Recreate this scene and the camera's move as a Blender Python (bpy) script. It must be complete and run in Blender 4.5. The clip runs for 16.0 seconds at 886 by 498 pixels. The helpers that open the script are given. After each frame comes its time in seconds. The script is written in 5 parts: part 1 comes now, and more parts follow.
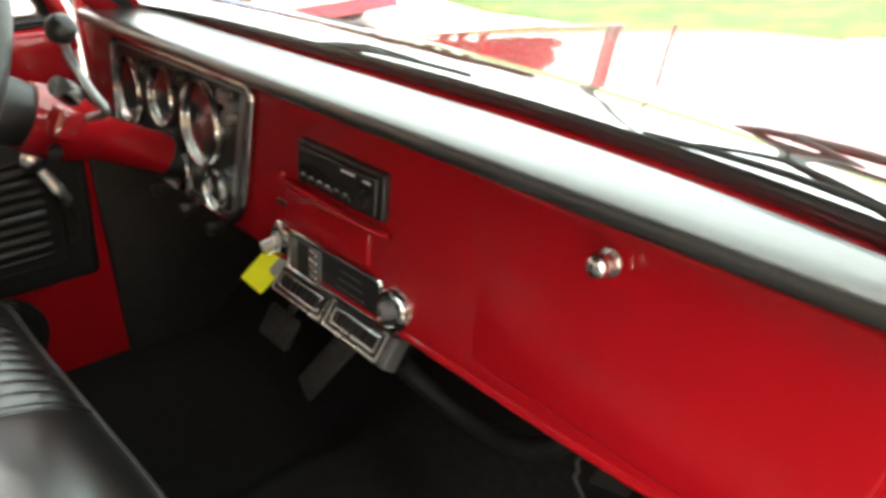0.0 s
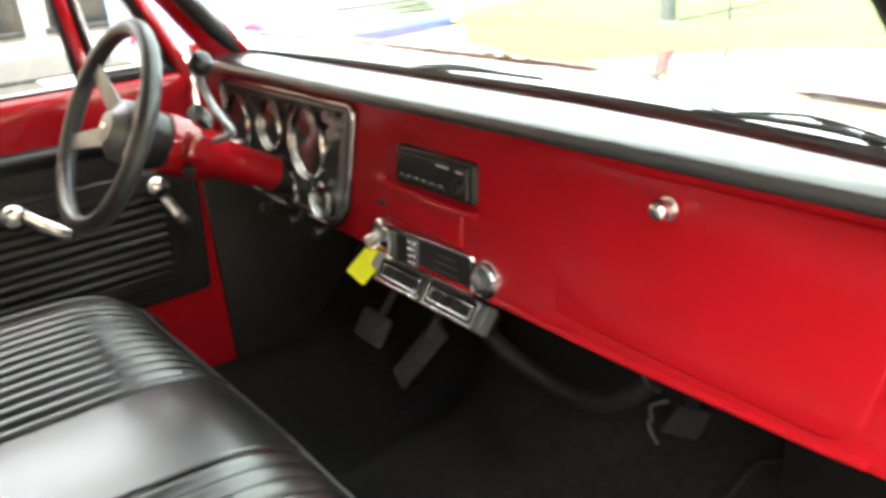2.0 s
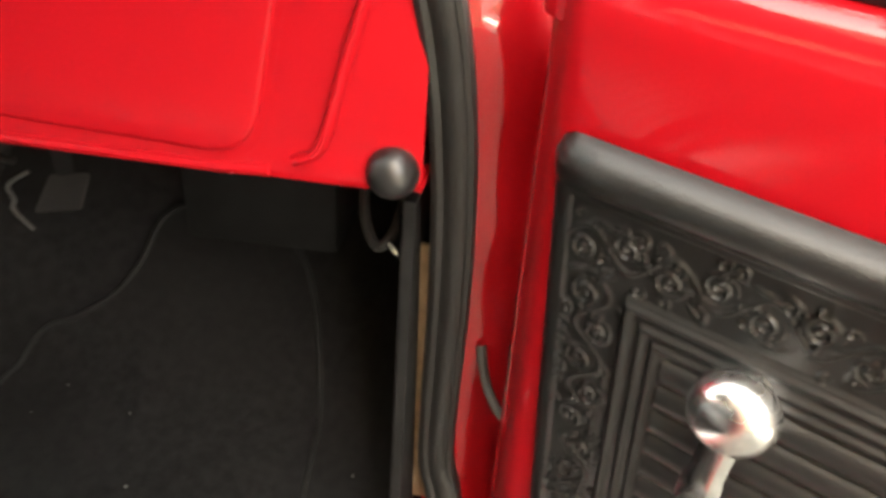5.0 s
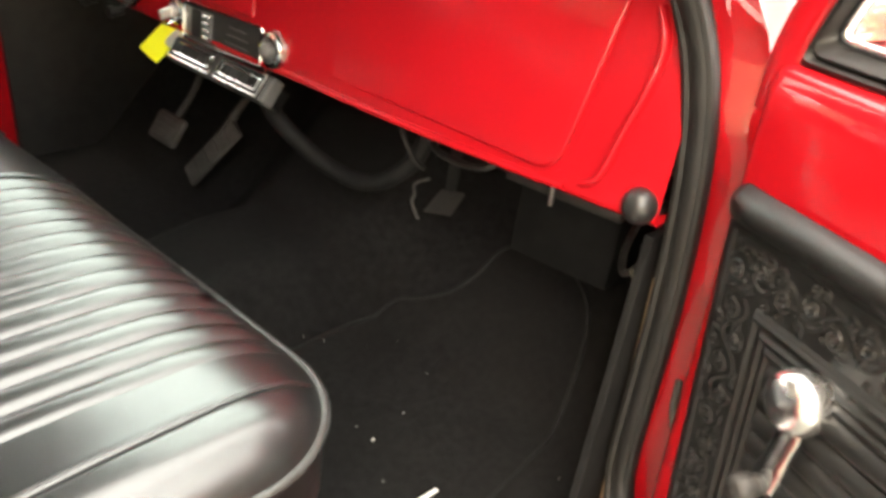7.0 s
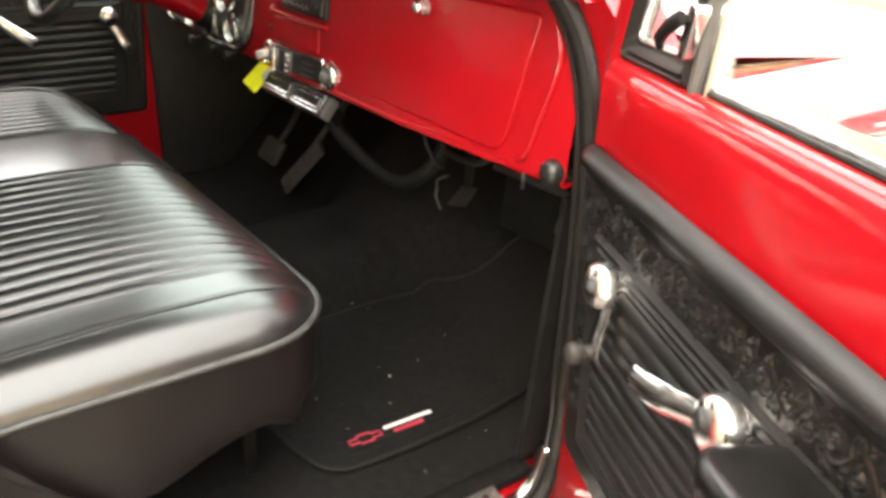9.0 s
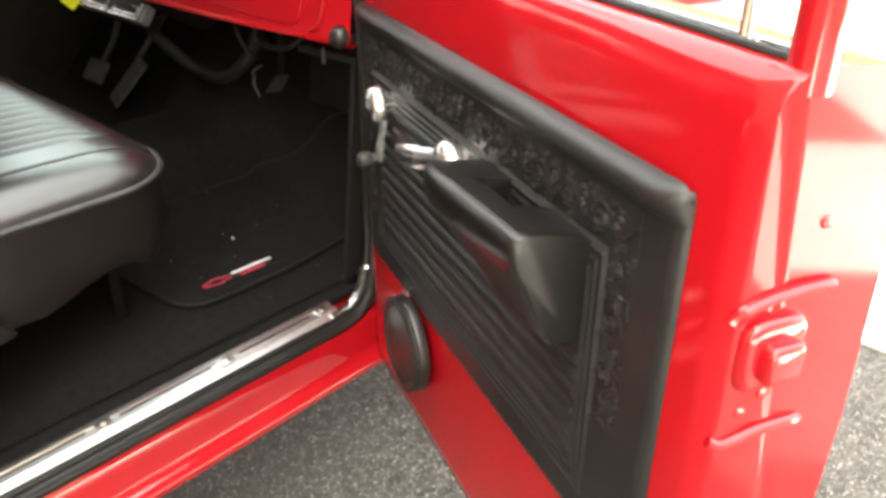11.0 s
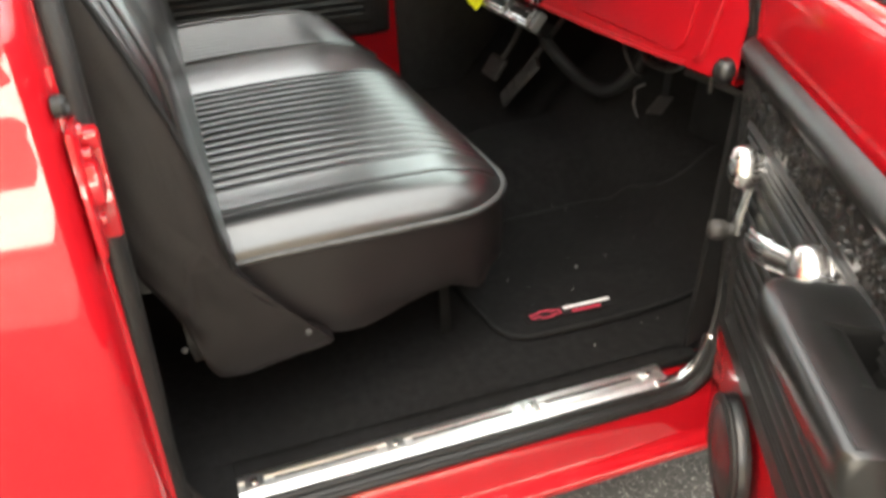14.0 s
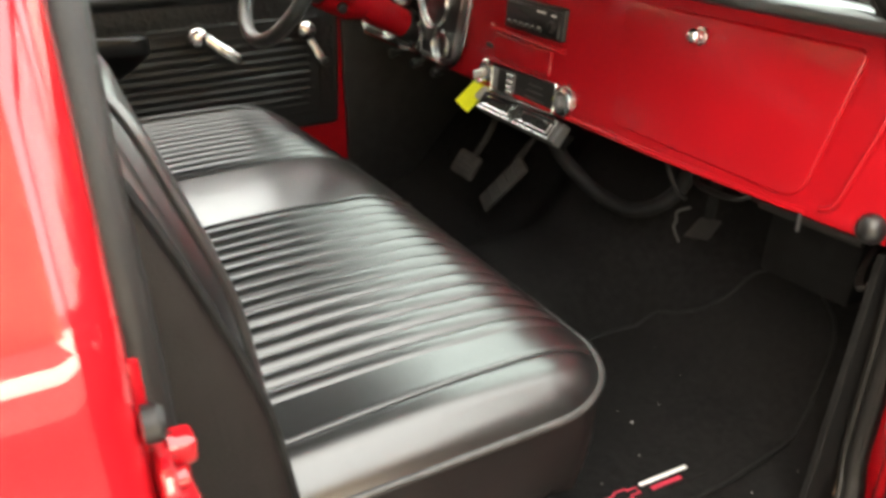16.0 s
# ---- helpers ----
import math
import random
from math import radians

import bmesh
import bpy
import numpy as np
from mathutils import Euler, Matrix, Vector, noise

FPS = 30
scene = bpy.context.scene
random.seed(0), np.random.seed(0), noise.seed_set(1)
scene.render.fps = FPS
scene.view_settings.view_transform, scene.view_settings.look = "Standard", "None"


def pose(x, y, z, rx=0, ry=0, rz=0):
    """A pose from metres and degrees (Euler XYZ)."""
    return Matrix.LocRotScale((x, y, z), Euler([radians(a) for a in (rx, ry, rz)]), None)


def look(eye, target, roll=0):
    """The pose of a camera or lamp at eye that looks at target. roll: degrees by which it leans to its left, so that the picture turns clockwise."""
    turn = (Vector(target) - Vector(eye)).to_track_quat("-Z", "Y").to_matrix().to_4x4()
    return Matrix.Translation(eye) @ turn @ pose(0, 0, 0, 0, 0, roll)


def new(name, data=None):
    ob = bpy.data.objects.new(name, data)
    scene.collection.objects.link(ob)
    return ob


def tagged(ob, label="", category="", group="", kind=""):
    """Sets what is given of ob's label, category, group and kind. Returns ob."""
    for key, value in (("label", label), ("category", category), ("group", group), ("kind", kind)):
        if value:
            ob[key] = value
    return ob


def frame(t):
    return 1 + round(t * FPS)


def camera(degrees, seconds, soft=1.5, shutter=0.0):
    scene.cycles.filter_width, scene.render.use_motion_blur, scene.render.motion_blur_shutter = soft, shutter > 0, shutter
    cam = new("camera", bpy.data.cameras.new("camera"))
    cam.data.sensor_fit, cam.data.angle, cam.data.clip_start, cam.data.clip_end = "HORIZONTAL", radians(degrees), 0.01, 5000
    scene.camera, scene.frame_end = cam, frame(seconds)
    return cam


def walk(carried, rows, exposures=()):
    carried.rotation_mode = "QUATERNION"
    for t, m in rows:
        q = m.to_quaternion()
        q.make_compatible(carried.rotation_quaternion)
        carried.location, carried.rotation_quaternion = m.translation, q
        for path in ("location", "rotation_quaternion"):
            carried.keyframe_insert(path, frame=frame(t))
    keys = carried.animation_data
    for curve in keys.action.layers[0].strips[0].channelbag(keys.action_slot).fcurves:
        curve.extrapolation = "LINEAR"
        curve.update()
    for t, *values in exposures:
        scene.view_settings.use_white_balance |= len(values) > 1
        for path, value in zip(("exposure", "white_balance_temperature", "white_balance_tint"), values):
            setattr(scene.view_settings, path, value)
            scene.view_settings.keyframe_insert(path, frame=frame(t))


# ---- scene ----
cam = camera(57.1, 16.0, soft=3.5, shutter=0.4)
PATH = [
    (0, (0.864, -0.445, 1.6), (-0.544, 0.683, 0.739), -1.3),
    (0.5, (0.86, -0.457, 1.601), (-0.666, 0.542, 0.78), -2.4),
    (1, (0.882, -0.487, 1.594), (-0.73, 0.4, 0.811), -3.0),
    (1.5, (0.93, -0.532, 1.59), (-0.696, 0.361, 0.843), -4.5),
    (2, (1.003, -0.606, 1.584), (-0.53, 0.444, 0.845), -5.2),
    (2.5, (1.064, -0.632, 1.544), (-0.258, 0.617, 0.714), -4.0),
    (3, (1.053, -0.572, 1.482), (0.014, 0.884, 0.589), -2.3),
    (3.5, (0.936, -0.425, 1.452), (0.342, 1.218, 0.470), -0.8),
    (4, (0.857, -0.354, 1.451), (0.788, 1.252, 0.240), 2.7),
    (4.2, (0.862, -0.362, 1.43), (0.827, 1.177, 0.133), 3.0),
    (6.3, (1.084, -0.581, 1.422), (0.107, 0.818, 0.379), 5.7),
    (6.5, (1.102, -0.6, 1.428), (0.065, 0.777, 0.415), 6.1),
    (7, (1.184, -0.674, 1.443), (0.009, 0.64, 0.498), 5.8),
    (7.5, (1.337, -0.739, 1.464), (0.037, 0.499, 0.583), 3.6),
    (8, (1.459, -0.737, 1.474), (0.078, 0.44, 0.632), 2.7),
    (8.5, (1.558, -0.699, 1.466), (0.09, 0.372, 0.63), 3.0),
    (9, (1.615, -0.726, 1.477), (0.152, 0.351, 0.641), 2.0),
    (9.5, (1.664, -0.829, 1.484), (0.374, 0.441, 0.633), 0.4),
    (10, (1.745, -0.9, 1.469), (0.62, 0.486, 0.567), -0.0),
    (10.2, (1.787, -0.919, 1.473), (0.695, 0.483, 0.556), 0.3),
    (12.3, (2.043, -0.905, 1.413), (0.646, 0.057, 0.353), 2.3),
    (12.5, (2.002, -0.864, 1.418), (0.579, 0.037, 0.339), 2.6),
    (13, (1.949, -0.774, 1.426), (0.411, -0.088, 0.346), 1.7),
    (13.5, (1.916, -0.689, 1.45), (0.278, -0.214, 0.405), -1.0),
    (14, (1.828, -0.723, 1.476), (0.155, -0.205, 0.51), -3.6),
    (14.5, (1.741, -0.773, 1.481), (0.077, -0.106, 0.593), -3.4),
    (15, (1.605, -0.765, 1.504), (-0.033, -0.056, 0.602), -1.0),
    (15.5, (1.47, -0.78, 1.532), (-0.157, -0.044, 0.633), -0.2),
    (16, (1.382, -0.879, 1.538), (-0.199, -0.032, 0.654), -0.7),
]
walk(cam, [(t, look(eye, target, roll)) for t, eye, target, roll in PATH],
     exposures=[(t, ev, k, 8) for t, ev, k in ((0.0, 3.3, 7300), (1.5, 3.6, 7200), (2.5, 4.15, 6900), (3.0, 4.45, 6900), (3.5, 4.12, 7100), (4.2, 3.75, 7300), (6.3, 4.58, 7700), (7.0, 4.27, 7700), (8.5, 3.92, 7600),
                                            (10.2, 3.65, 7300), (12.5, 3.18, 7000), (14.5, 3.7, 7300), (16.0, 3.75, 7500))])

# ---- light ----
GZ = 0.07                      # level of the asphalt
world = bpy.data.worlds.new("sky")
scene.world = world
world.use_nodes = True
wt = world.node_tree
sky = wt.nodes.new("ShaderNodeTexSky")
sky.sky_type = "NISHITA"
sky.sun_disc = False
sky.sun_elevation = radians(52)
sky.sun_rotation = radians(180)
sky.air_density, sky.dust_density, sky.ozone_density = 0.4, 6.0, 0.4
cloud = wt.nodes.new("ShaderNodeMix")          # a thin, even layer of white cloud before the blue
cloud.data_type = "RGBA"
cloud.inputs["Factor"].default_value = 0.55
cloud.inputs["B"].default_value = (5.6, 5.9, 6.0, 1)
wt.links.new(sky.outputs["Color"], cloud.inputs["A"])
wt.links.new(cloud.outputs["Result"], wt.nodes["Background"].inputs["Color"])
wt.nodes["Background"].inputs["Strength"].default_value = 0.15
sun = new("sun", bpy.data.lights.new("sun", "SUN"))
sun.data.energy = 5.0
sun.data.angle = radians(0.6)
sun.data.color = (1.0, 0.985, 0.96)
sun.matrix_world = look((0, -4.22, 5.4), (0, 0, 0))      # high behind the unseen wall added to shade the truck


# ---- materials ----
def material(name, colour, rough=0.5, metal=0.0, coat=0.0, coat_rough=0.03, spec=0.5, vary=0.0, scale=40.0, bump=0.0, bump_scale=300.0,
             stain=None, stain_scale=4.0, stain_amount=0.0, rough_vary=0.0):
    m = bpy.data.materials.new(name)
    m.use_nodes = True
    nt = m.node_tree
    b = nt.nodes["Principled BSDF"]
    b.inputs["Roughness"].default_value = rough
    b.inputs["Metallic"].default_value = metal
    b.inputs["Coat Weight"].default_value = coat
    b.inputs["Coat Roughness"].default_value = coat_rough
    b.inputs["Specular IOR Level"].default_value = spec
    co = nt.nodes.new("ShaderNodeTexCoord")

    def noise_of(s, detail=4.0):
        n = nt.nodes.new("ShaderNodeTexNoise")
        n.inputs["Scale"].default_value = s
        n.inputs["Detail"].default_value = detail
        nt.links.new(co.outputs["Object"], n.inputs["Vector"])
        return n

    def mix(fac, a, c):
        x = nt.nodes.new("ShaderNodeMix")
        x.data_type = "RGBA"
        nt.links.new(fac, x.inputs["Factor"])
        for sock, val in ((x.inputs["A"], a), (x.inputs["B"], c)):
            if isinstance(val, tuple):
                sock.default_value = (*val, 1)
            else:
                nt.links.new(val, sock)
        return x.outputs["Result"]

    def ramp(sock, lo, hi):
        r = nt.nodes.new("ShaderNodeMapRange")
        r.inputs["From Min"].default_value, r.inputs["From Max"].default_value = lo, hi
        nt.links.new(sock, r.inputs["Value"])
        return r.outputs["Result"]

    col = colour
    b.inputs["Base Color"].default_value = (*colour, 1)
    if vary:
        n = noise_of(scale)
        lo = tuple(c * (1 - vary) for c in colour)
        hi = tuple(min(1, c * (1 + vary)) for c in colour)
        col = mix(ramp(n.outputs["Fac"], 0.3, 0.7), lo, hi)
        nt.links.new(col, b.inputs["Base Color"])
    if stain:
        n = noise_of(stain_scale, 6.0)
        f = nt.nodes.new("ShaderNodeMath")
        f.operation = "MULTIPLY"
        f.inputs[1].default_value = stain_amount
        nt.links.new(ramp(n.outputs["Fac"], 0.48, 0.68), f.inputs[0])
        col = mix(f.outputs[0], col, stain)
        nt.links.new(col, b.inputs["Base Color"])
    if rough_vary:
        n = noise_of(9.0, 5.0)
        r = nt.nodes.new("ShaderNodeMapRange")
        r.inputs["From Min"].default_value, r.inputs["From Max"].default_value = 0.3, 0.7
        r.inputs["To Min"].default_value, r.inputs["To Max"].default_value = rough - rough_vary, rough + rough_vary
        nt.links.new(n.outputs["Fac"], r.inputs["Value"])
        nt.links.new(r.outputs["Result"], b.inputs["Roughness"])
    if bump:
        n = noise_of(bump_scale, 3.0)
        bp = nt.nodes.new("ShaderNodeBump")
        bp.inputs["Strength"].default_value = bump
        bp.inputs["Distance"].default_value = 0.002
        nt.links.new(n.outputs["Fac"], bp.inputs["Height"])
        nt.links.new(bp.outputs["Normal"], b.inputs["Normal"])
    return m


RED = material("red_paint", (0.35, 0.0045, 0.010), 0.5, coat=1.0, coat_rough=0.035, spec=0.08, vary=0.03, scale=6.0)
RED.node_tree.nodes["Principled BSDF"].inputs["Coat IOR"].default_value = 1.65      # thick polished clear coat
RED_DASH = material("red_dash_lacquer", (0.36, 0.0045, 0.010), 0.5, coat=0.6, coat_rough=0.17, spec=0.08, vary=0.03, scale=6.0)
RED_DOOR = material("red_door_lacquer", (0.36, 0.0045, 0.010), 0.5, coat=0.9, coat_rough=0.07, spec=0.08, vary=0.03, scale=6.0)
VINYL = material("black_vinyl", (0.011, 0.0112, 0.0113), 0.32, vary=0.15, scale=60.0, bump=0.05, bump_scale=300.0, spec=0.9, coat=0.7, coat_rough=0.27)
SKIRT = material("black_vinyl_skirt", (0.0080, 0.0064, 0.0064), 0.45, spec=0.22, vary=0.2, scale=14.0, bump=0.3, bump_scale=350.0)
TRIM = material("black_moulded_trim", (0.0110, 0.0112, 0.0112), 0.36, spec=0.42, vary=0.2, scale=20.0, bump=0.2, bump_scale=500.0)
PADDING = material("dash_pad_vinyl", (0.022, 0.023, 0.023), 0.34, vary=0.2, scale=15.0, bump=0.2, bump_scale=500.0, rough_vary=0.02, coat=0.8, coat_rough=0.24, spec=0.7)
RUBBER = material("black_rubber", (0.009, 0.0085, 0.008), 0.5, spec=0.4, vary=0.3, scale=30.0, bump=0.2, bump_scale=200.0)
ARMREST = material("armrest_vinyl", (0.008, 0.008, 0.0078), 0.28, vary=0.2, scale=30.0, bump=0.08, bump_scale=500.0, spec=0.5)
CARPET = material("black_carpet", (0.0085, 0.0082, 0.0082), 0.95, spec=0.15, vary=0.4, scale=60.0, bump=0.9, bump_scale=700.0,
                  stain=(0.007, 0.0066, 0.006), stain_scale=6.0, stain_amount=0.5)
MAT = material("mat_pile", (0.0085, 0.0082, 0.0082), 0.95, spec=0.15, vary=0.4, scale=80.0, bump=0.9, bump_scale=800.0,
               stain=(0.0075, 0.007, 0.0065), stain_scale=5.0, stain_amount=0.5)
DARK = material("dark_metal", (0.016, 0.015, 0.014), 0.6, vary=0.4, scale=25.0, bump=0.2, bump_scale=90.0)
SOOT = material("heater_black", (0.005, 0.005, 0.005), 0.75, spec=0.1, vary=0.4, scale=25.0)
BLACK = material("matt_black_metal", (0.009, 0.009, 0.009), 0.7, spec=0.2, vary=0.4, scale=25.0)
PLASTIC = material("black_plastic", (0.012, 0.012, 0.012), 0.35, vary=0.2, scale=30.0)
GREY = material("grey_plastic", (0.09, 0.09, 0.088), 0.4, vary=0.15, scale=30.0)
FACE = material("gauge_face", (0.012, 0.011, 0.011), 0.45, vary=0.15, scale=30.0)
CHROME = material("chrome", (0.66, 0.66, 0.65), 0.10, metal=1.0, vary=0.04, scale=30.0, rough_vary=0.03)
SATIN = material("brushed_aluminium", (0.78, 0.77, 0.75), 0.36, metal=1.0, vary=0.1, scale=60.0)
GASKET = material("shiny_rubber", (0.014, 0.0145, 0.014), 0.30, coat=0.8, coat_rough=0.25, vary=0.2, scale=30.0)
BRIGHT = material("worn_chrome", (0.93, 0.93, 0.92), 0.24, metal=1.0, vary=0.08, scale=60.0, rough_vary=0.06)
SPOKE = material("satin_grey_metal", (0.28, 0.28, 0.28), 0.4, metal=0.7, vary=0.1, scale=60.0)
WRAP = material("grey_leather_wrap", (0.028, 0.030, 0.029), 0.40, coat=0.4, coat_rough=0.3, vary=0.35, scale=50.0, bump=0.4, bump_scale=260.0)
PIPING = material("worn_vinyl_piping", (0.045, 0.045, 0.044), 0.3, vary=0.3, scale=60.0)
PEDAL = material("worn_grey_rubber", (0.04, 0.039, 0.037), 0.6, vary=0.3, scale=40.0, bump=0.2, bump_scale=200.0)
YELLOW = material("yellow_tag", (0.86, 0.87, 0.03), 0.5, vary=0.05, scale=40.0)
WHITE = material("white_print", (0.8, 0.8, 0.78), 0.5, vary=0.04)
PRINT = material("red_print", (0.45, 0.02, 0.05), 0.7, vary=0.2, scale=90.0)
TAN = material("tan_fibreboard", (0.25, 0.18, 0.11), 0.9, vary=0.2, scale=60.0, bump=0.3)
HEADLINER = material("dark_headliner", (0.05, 0.05, 0.05), 0.9, vary=0.2, scale=60.0, bump=0.3)


def glass_material(name, tint):
    m = bpy.data.materials.new(name)
    m.use_nodes = True
    b = m.node_tree.nodes["Principled BSDF"]
    b.inputs["Base Color"].default_value = (*tint, 1)
    b.inputs["Roughness"].default_value = 0.0
    b.inputs["IOR"].default_value = 1.45
    b.inputs["Transmission Weight"].default_value = 1.0
    return m


GLASS = glass_material("window_glass", (0.97, 0.99, 0.98))
SCREEN = glass_material("tinted_windscreen", (0.84, 0.95, 0.92))
LENS = glass_material("gauge_lens", (1, 1, 1))


def asphalt_material():
    """Dark binder with pale stone chips of mixed size and brightness, and large worn patches."""
    m = material("asphalt", (0.055, 0.054, 0.048), 0.8, spec=0.35, vary=0.4, scale=35.0, bump=0.5, bump_scale=160.0,
                 stain=(0.085, 0.083, 0.074), stain_scale=2.2, stain_amount=0.7)
    nt = m.node_tree
    b = nt.nodes["Principled BSDF"]
    co = nt.nodes.new("ShaderNodeTexCoord")
    for scale, reach, pick in ((120.0, 0.34, 0.62), (260.0, 0.40, 0.60)):
        old = b.inputs["Base Color"].links[0].from_socket
        v = nt.nodes.new("ShaderNodeTexVoronoi")
        v.inputs["Scale"].default_value = scale
        nt.links.new(co.outputs["Object"], v.inputs["Vector"])
        sep = nt.nodes.new("ShaderNodeSeparateColor")
        nt.links.new(v.outputs["Color"], sep.inputs["Color"])
        chip = nt.nodes.new("ShaderNodeMapRange")
        chip.inputs["From Min"].default_value, chip.inputs["From Max"].default_value = reach, reach - 0.12
        nt.links.new(v.outputs["Distance"], chip.inputs["Value"])
        some = nt.nodes.new("ShaderNodeMapRange")
        some.inputs["From Min"].default_value, some.inputs["From Max"].default_value = pick, 1.0
        nt.links.new(sep.outputs["Red"], some.inputs["Value"])
        both = nt.nodes.new("ShaderNodeMath")
        both.operation = "MULTIPLY"
        nt.links.new(chip.outputs["Result"], both.inputs[0])
        nt.links.new(some.outputs["Result"], both.inputs[1])
        mx = nt.nodes.new("ShaderNodeMix")
        mx.data_type = "RGBA"
        nt.links.new(both.outputs[0], mx.inputs["Factor"])
        nt.links.new(old, mx.inputs["A"])
        mx.inputs["B"].default_value = (0.52, 0.51, 0.44, 1)
        nt.links.new(mx.outputs["Result"], b.inputs["Base Color"])
    return m


ASPHALT = asphalt_material()
GRASS = material("dry_grass", (0.022, 0.041, 0.003), 0.95, vary=0.6, scale=9.0, bump=0.6, bump_scale=60.0, stain=(0.070, 0.052, 0.007), stain_scale=1.6, stain_amount=0.9)
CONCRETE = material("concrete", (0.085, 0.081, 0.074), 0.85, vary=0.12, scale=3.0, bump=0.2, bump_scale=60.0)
PALE_BLUE = material("pale_blue_paint", (0.10, 0.19, 0.42), 0.3, coat=1.0, vary=0.04, scale=3.0)
DEEP_RED = material("dark_red_paint", (0.28, 0.012, 0.02), 0.35, coat=1.0, vary=0.04, scale=3.0)
TYRE = material("tyre_rubber", (0.02, 0.02, 0.02), 0.8, vary=0.3, scale=20.0)
# far paler than CONCRETE: strong sunlight is put into the base colour
BRIGHTSLAB = material("concrete_painted_sunlight", (0.76, 0.73, 0.66), 0.85, vary=0.1, scale=2.0, bump=0.2, bump_scale=60.0)
BRICK = material("plain_tan_wall", (0.36, 0.29, 0.19), 0.9, vary=0.2, scale=1.5, bump=0.2, bump_scale=30.0)
STUCCO = material("pale_stucco", (0.66, 0.64, 0.58), 0.9, vary=0.15, scale=2.0, bump=0.3, bump_scale=40.0)
FRAME = material("dark_window_frame", (0.03, 0.03, 0.03), 0.5, vary=0.2, scale=10.0)
SHOP = material("dark_shop_glass", (0.02, 0.022, 0.024), 0.06, vary=0.3, scale=0.6)


BARK = material("tree_bark", (0.10, 0.075, 0.055), 0.9, vary=0.4, scale=8.0, bump=0.6, bump_scale=30.0)
LEAF_ORANGE = material("orange_leaves", (0.055, 0.016, 0.004), 0.6, vary=0.5, scale=1.5)
LEAF_GREEN = material("yellow_green_leaves", (0.05, 0.055, 0.006), 0.6, vary=0.4, scale=1.5)


# ---- building blocks ----
BASE = {}


def thing(name, at, label, category, group="", kind=""):
    ob = new(name)
    ob.location = at
    BASE[ob] = Vector(at)
    return tagged(ob, label, category, group, kind)


def link(name, me, mat, parent, label="", smooth=40):
    me.materials.append(mat)
    if smooth:
        me.shade_smooth()
        me.set_sharp_from_angle(angle=radians(smooth))
    ob = new(name, me)
    ob.parent = parent
    BASE[ob] = BASE[parent]
    return tagged(ob, label) if label else ob


def part(name, bm, mat, parent, label="", smooth=40):
    """Links a bmesh, given in the world's metres, as one mesh under a thing or a part."""
    bmesh.ops.recalc_face_normals(bm, faces=bm.faces)
    bmesh.ops.translate(bm, verts=bm.verts, vec=-BASE[parent])
    me = bpy.data.meshes.new(name)
    bm.to_mesh(me)
    bm.free()
    return link(name, me, mat, parent, label, smooth)


def setting(name, bm, mat, label, category):
    bmesh.ops.recalc_face_normals(bm, faces=bm.faces)
    me = bpy.data.meshes.new(name)
    bm.to_mesh(me)
    bm.free()
    me.materials.append(mat)
    return tagged(new(name, me), label, category, kind="structure")


def box(size, m, bevel=0.0, seg=2, bm=None):
    bm = bm or bmesh.new()
    got = bmesh.ops.create_cube(bm, size=1.0, matrix=m @ Matrix.Diagonal((*size, 1)))["verts"]
    if bevel:
        edges = list({e for v in got for e in v.link_edges})
        bmesh.ops.bevel(bm, geom=edges, offset=bevel, segments=seg, profile=0.5, affect="EDGES")
    return bm


def loft(rows, bm=None, closed_u=False, closed_v=False, caps=False):
    """Skin over rows of points; closed_v closes each row, closed_u joins the last row to the first."""
    bm = bm or bmesh.new()
    vs = [[bm.verts.new(p) for p in row] for row in rows]
    n, k = len(vs), len(vs[0])
    for i in range(n if closed_u else n - 1):
        a, b = vs[i], vs[(i + 1) % n]
        for j in range(k if closed_v else k - 1):
            bm.faces.new((a[j], a[(j + 1) % k], b[(j + 1) % k], b[j]))
    if caps:
        bm.faces.new(vs[0][::-1])
        bm.faces.new(vs[-1])
    return bm


def smooth_path(pts, per=6, closed=False):
    """Catmull-Rom through the points."""
    p = [Vector(q) for q in pts]
    n = len(p)
    out = []
    for i in range(n if closed else n - 1):
        a, b, c, d = (p[(i + o) % n] if closed else p[min(max(i + o, 0), n - 1)] for o in (-1, 0, 1, 2))
        for s in range(per):
            t = s / per
            out.append(0.5 * (2 * b + (c - a) * t + (2 * a - 5 * b + 4 * c - d) * t * t + (3 * b - a - 3 * c + d) * t ** 3))
    if not closed:
        out.append(p[-1])
    return out


def tube(pts, radius, sides=10, closed=False, bm=None, ripple=0.0, flat=1.0, up=None):
    """A round bar along points; radius may be one number or one per point."""
    pts = [Vector(p) for p in pts]
    n = len(pts)
    rows, normal = [], None
    for i, p in enumerate(pts):
        a = pts[(i - 1) % n] if closed or i else p
        b = pts[(i + 1) % n] if closed or i < n - 1 else p
        t = (b - a).normalized()
        if normal is None:
            ref = Vector(up) if up else (Vector((0, 0, 1)) if abs(t.z) < 0.9 else Vector((1, 0, 0)))
            normal = (ref - t * ref.dot(t)).normalized()
        else:
            ref = Vector(up) if up else normal
            normal = (ref - t * ref.dot(t)).normalized()
        side = t.cross(normal)
        r = radius[i] if isinstance(radius, (list, tuple)) else radius
        r *= 1 + (ripple if i % 2 else 0)
        rows.append([p + normal * (flat * r * math.cos(w)) + side * (r * math.sin(w)) for w in (2 * math.pi * k / sides for k in range(sides))])
    return loft(rows, bm, closed_u=closed, closed_v=True, caps=not closed)


